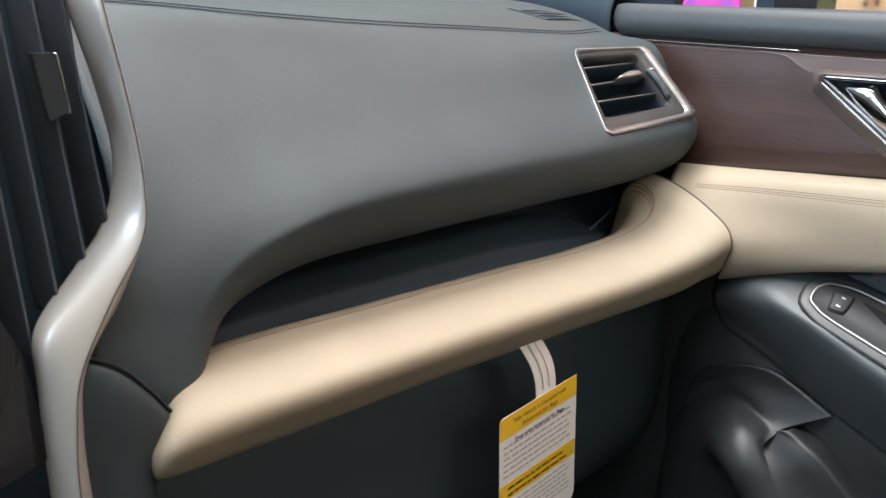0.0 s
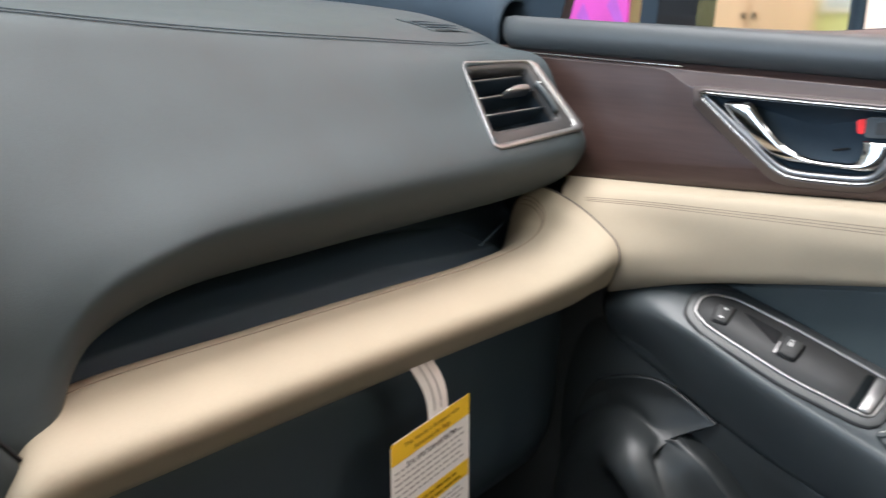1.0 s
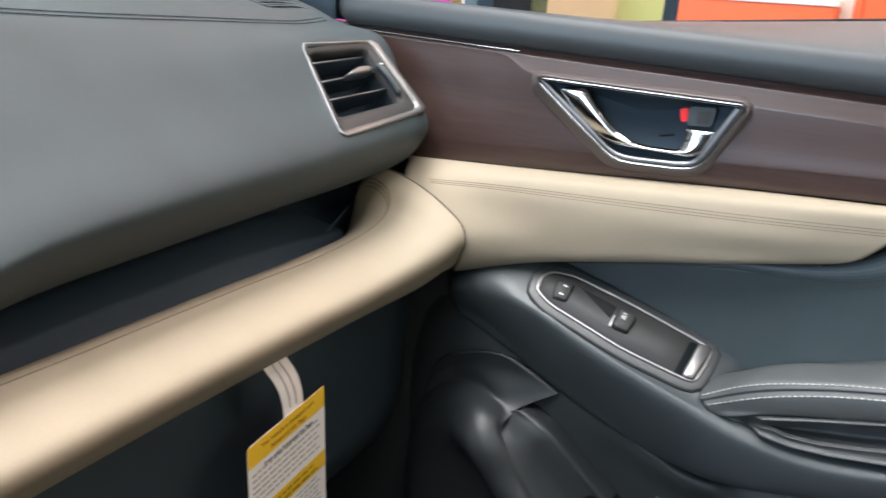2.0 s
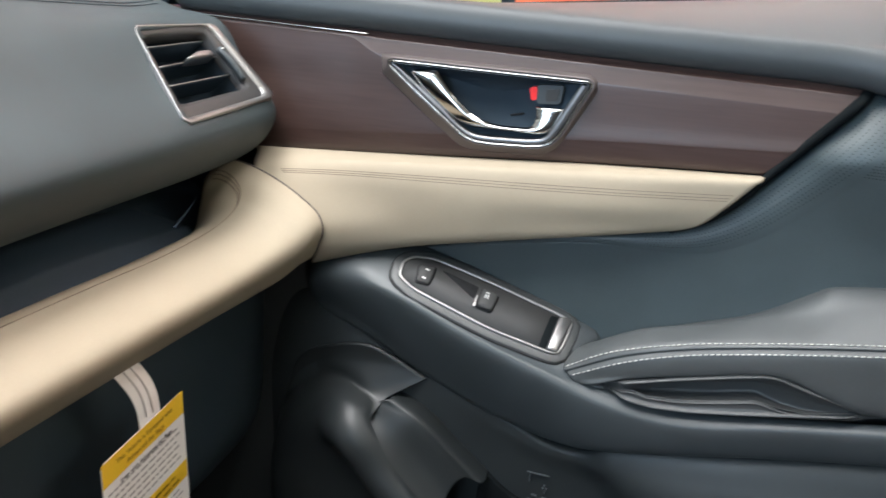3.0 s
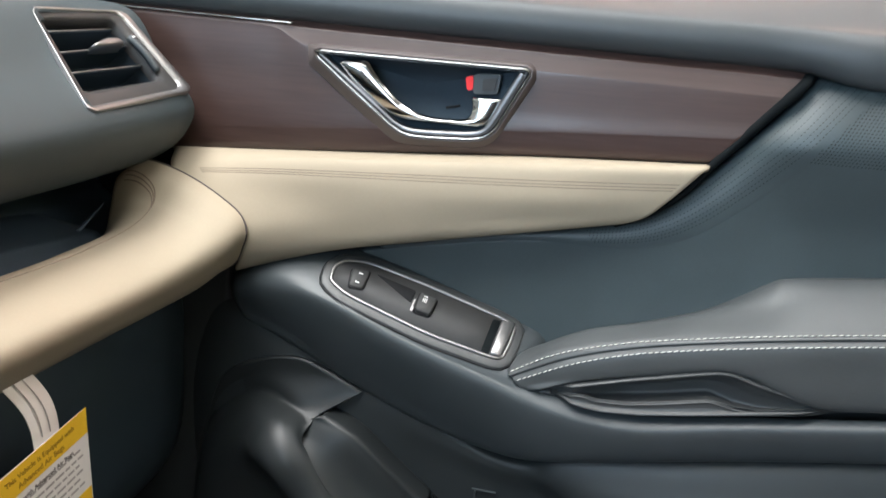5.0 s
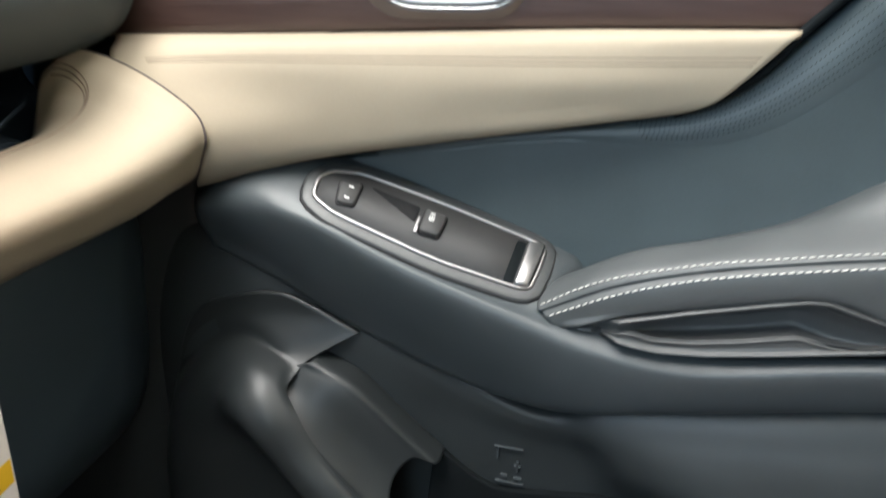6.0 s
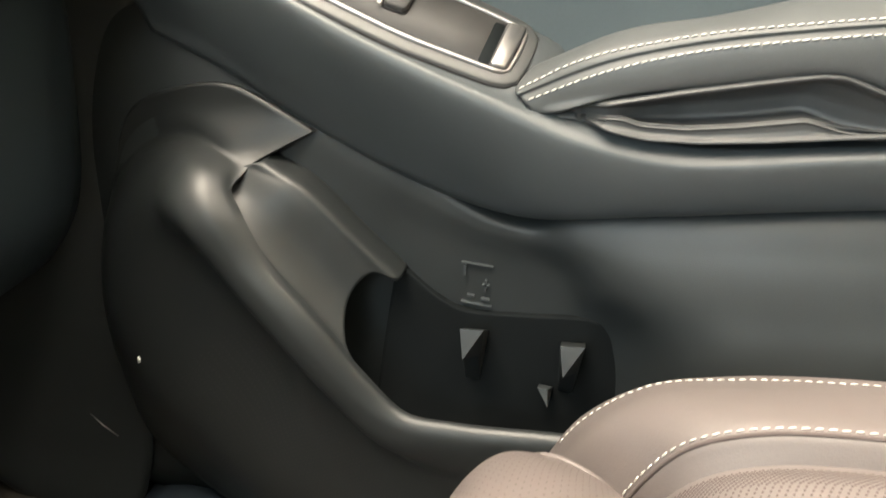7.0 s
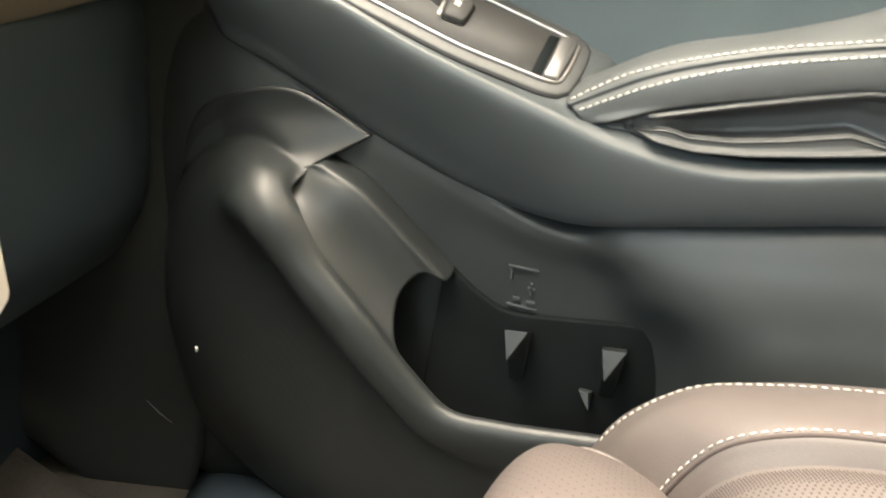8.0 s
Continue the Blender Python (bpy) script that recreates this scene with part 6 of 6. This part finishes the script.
sp = spline([(0.516, 0.456, 0.781), (0.5165, 0.440, 0.7795), (0.5185, 0.4315, 0.770), (0.5250, 0.4275, 0.755), (0.5290, 0.4262, 0.740), (0.5300, 0.4252, 0.718)], 40)
side = np.array([0.0118, 0.0, 0.0015])
wid = np.ones(40)[:, None]
v, f = ribbon([sp - side * wid, sp + side * wid, sp + side * wid + np.array([0, 0.0006, 0]), sp - side * wid + np.array([0, 0.0006, 0]), sp - side * wid], False)
strap = part("strap", (v, f), M_CARD, tag, "curved white paper strap")
for off in (-0.004, 0.0035):
    p = sp[8:34] + np.array([off, -0.0004, 0])
    w = np.array([0.0006, 0, 0])
    v, f = ribbon([p - w, p + w], False)
    part("print_bar", (v, f), M_FAINT, strap, "", False)

# ---- passenger seat ----
seat = thing("passenger_seat", (0.45, -0.15, 0.28), "brown leather car seat cushion with white stitching", "car seat")
bolster = Surface([
    [(0.690, 0.085, 0.42), (0.692, 0.05, 0.44), (0.692, -0.05, 0.45), (0.692, -0.2, 0.46), (0.692, -0.55, 0.48)],
    [(0.672, 0.100, 0.52), (0.672, 0.075, 0.555), (0.670, 0.040, 0.585), (0.668, -0.03, 0.603), (0.666, -0.2, 0.62), (0.666, -0.55, 0.65)],
    [(0.655, 0.103, 0.535), (0.655, 0.086, 0.570), (0.652, 0.056, 0.600), (0.650, 0.020, 0.6155), (0.650, -0.033, 0.627), (0.650, -0.2, 0.645), (0.650, -0.55, 0.675)],
    [(0.632, 0.104, 0.545), (0.632, 0.086, 0.583), (0.632, 0.056, 0.613), (0.632, 0.020, 0.625), (0.632, -0.033, 0.635), (0.632, -0.2, 0.655), (0.632, -0.55, 0.685)],
    [(0.605, 0.098, 0.555), (0.605, 0.080, 0.600), (0.605, 0.056, 0.625), (0.605, 0.020, 0.638), (0.605, -0.033, 0.647), (0.605, -0.2, 0.664), (0.605, -0.55, 0.69)],
    [(0.575, 0.070, 0.570), (0.574, 0.056, 0.606), (0.572, 0.043, 0.627), (0.571, 0.020, 0.641), (0.570, -0.015, 0.650), (0.570, -0.2, 0.664), (0.570, -0.55, 0.69)],
    [(0.571, 0.066, 0.560), (0.569, 0.052, 0.600), (0.567, 0.040, 0.621), (0.566, 0.018, 0.635), (0.565, -0.016, 0.644), (0.565, -0.2, 0.658), (0.565, -0.55, 0.684)],
    [(0.560, 0.060, 0.540), (0.560, 0.045, 0.58), (0.555, 0.035, 0.60), (0.555, 0.015, 0.615), (0.555, -0.018, 0.62), (0.555, -0.2, 0.63), (0.555, -0.55, 0.66)],
], 110, 60)
bol_ob = bolster.build("side_bolster", M_SEAT, seat, "brown leather side bolster", 0.004)
centre = Surface([
    [(0.569, 0.055, 0.555), (0.5675, 0.050, 0.596), (0.5655, 0.038, 0.617), (0.5645, 0.016, 0.631), (0.5635, -0.018, 0.640), (0.5635, -0.2, 0.654), (0.5635, -0.55, 0.68)],
    [(0.555, 0.052, 0.560), (0.554, 0.047, 0.598), (0.552, 0.034, 0.620), (0.551, 0.012, 0.634), (0.550, -0.020, 0.642), (0.550, -0.2, 0.655), (0.550, -0.55, 0.68)],
    [(0.50, 0.052, 0.565), (0.50, 0.043, 0.600), (0.50, 0.026, 0.619), (0.50, 0.005, 0.629), (0.50, -0.025, 0.634), (0.50, -0.2, 0.640), (0.50, -0.55, 0.66)],
    [(0.40, 0.052, 0.565), (0.40, 0.043, 0.598), (0.40, 0.024, 0.615), (0.40, 0.000, 0.624), (0.40, -0.03, 0.628), (0.40, -0.2, 0.632), (0.40, -0.55, 0.65)],
    [(0.28, 0.052, 0.565), (0.28, 0.045, 0.598), (0.28, 0.030, 0.618), (0.28, 0.010, 0.630), (0.28, -0.02, 0.638), (0.28, -0.2, 0.65), (0.28, -0.55, 0.67)],
], 110, 40)
cen_ob = centre.build("seat_panel", M_SEAT, seat, "perforated brown leather seat panel", 0.004)
lobe = Surface([
    [(0.592, 0.118, 0.52), (0.598, 0.112, 0.570), (0.597, 0.100, 0.585), (0.590, 0.083, 0.588), (0.582, 0.066, 0.582), (0.578, 0.055, 0.563)],
    [(0.580, 0.138, 0.50), (0.588, 0.130, 0.568), (0.588, 0.116, 0.591), (0.582, 0.095, 0.596), (0.574, 0.070, 0.592), (0.570, 0.055, 0.573)],
    [(0.550, 0.148, 0.50), (0.556, 0.142, 0.576), (0.556, 0.125, 0.611), (0.552, 0.097, 0.620), (0.548, 0.070, 0.615), (0.546, 0.050, 0.598)],
    [(0.50, 0.152, 0.50), (0.50, 0.147, 0.588), (0.50, 0.128, 0.630), (0.50, 0.097, 0.640), (0.50, 0.068, 0.635), (0.50, 0.046, 0.614)],
    [(0.42, 0.155, 0.50), (0.42, 0.150, 0.593), (0.42, 0.128, 0.636), (0.42, 0.097, 0.646), (0.42, 0.065, 0.641), (0.42, 0.044, 0.618)],
    [(0.28, 0.155, 0.50), (0.28, 0.150, 0.593), (0.28, 0.128, 0.636), (0.28, 0.097, 0.646), (0.28, 0.065, 0.641), (0.28, 0.044, 0.618)],
], 70, 60)
lobe_ob = lobe.build("thigh_roll", M_SEAT, seat, "perforated brown leather front roll", 0.004)
part("cushion_base", box(0.27, 0.67, -0.55, 0.10, 0.285, 0.53, 0.03), M_DARK, seat, "dark seat base")
spots = [(0.05 + 0.54 * c / 116 + (0.0023 if r % 2 else 0), 0.09 + 0.80 * r / 60) for r in range(60) for c in range(116)]
tagged(part("perforation", dots(centre, spots, 0.0006), M_PERF, cen_ob), kind="stuff")
spots = [(0.30 + 0.62 * c / 24 + (0.013 if r % 2 else 0), 0.26 + 0.6 * r / 60) for r in range(60) for c in range(24)]
tagged(part("perforation", dots(lobe, spots, 0.0004), M_PERF, lobe_ob), kind="stuff")
for v0, u0 in ((3 / 7 - 0.02, 0.03), (2 / 7 - 0.005, 0.08), (5 / 7 - 0.012, 0.03)):
    pts, nor = surface_line(bolster, u0, 0.62, v0, v0, 140, 0.0)
    stitches(pts, nor, bol_ob, 0.0034, 0.0050, "stitch", M_THREAD, 0.0004)
# dark cord laid in the fold as its shade
pts = [tuple(bolster.at(u, 5.06 / 7)[0]) for u in np.linspace(0.02, 0.7, 80)]
part("fold", tube(pts, 0.0011, 6), M_PERF, bol_ob, "dark cord for the shade in the fold between bolster and panel")
pts = [tuple(lobe.at(u, 0.06)[0]) for u in np.linspace(0.15, 0.95, 30)]
part("piping", tube(pts, 0.0018, 8), M_SEAT, lobe_ob, "rolled leather edge")
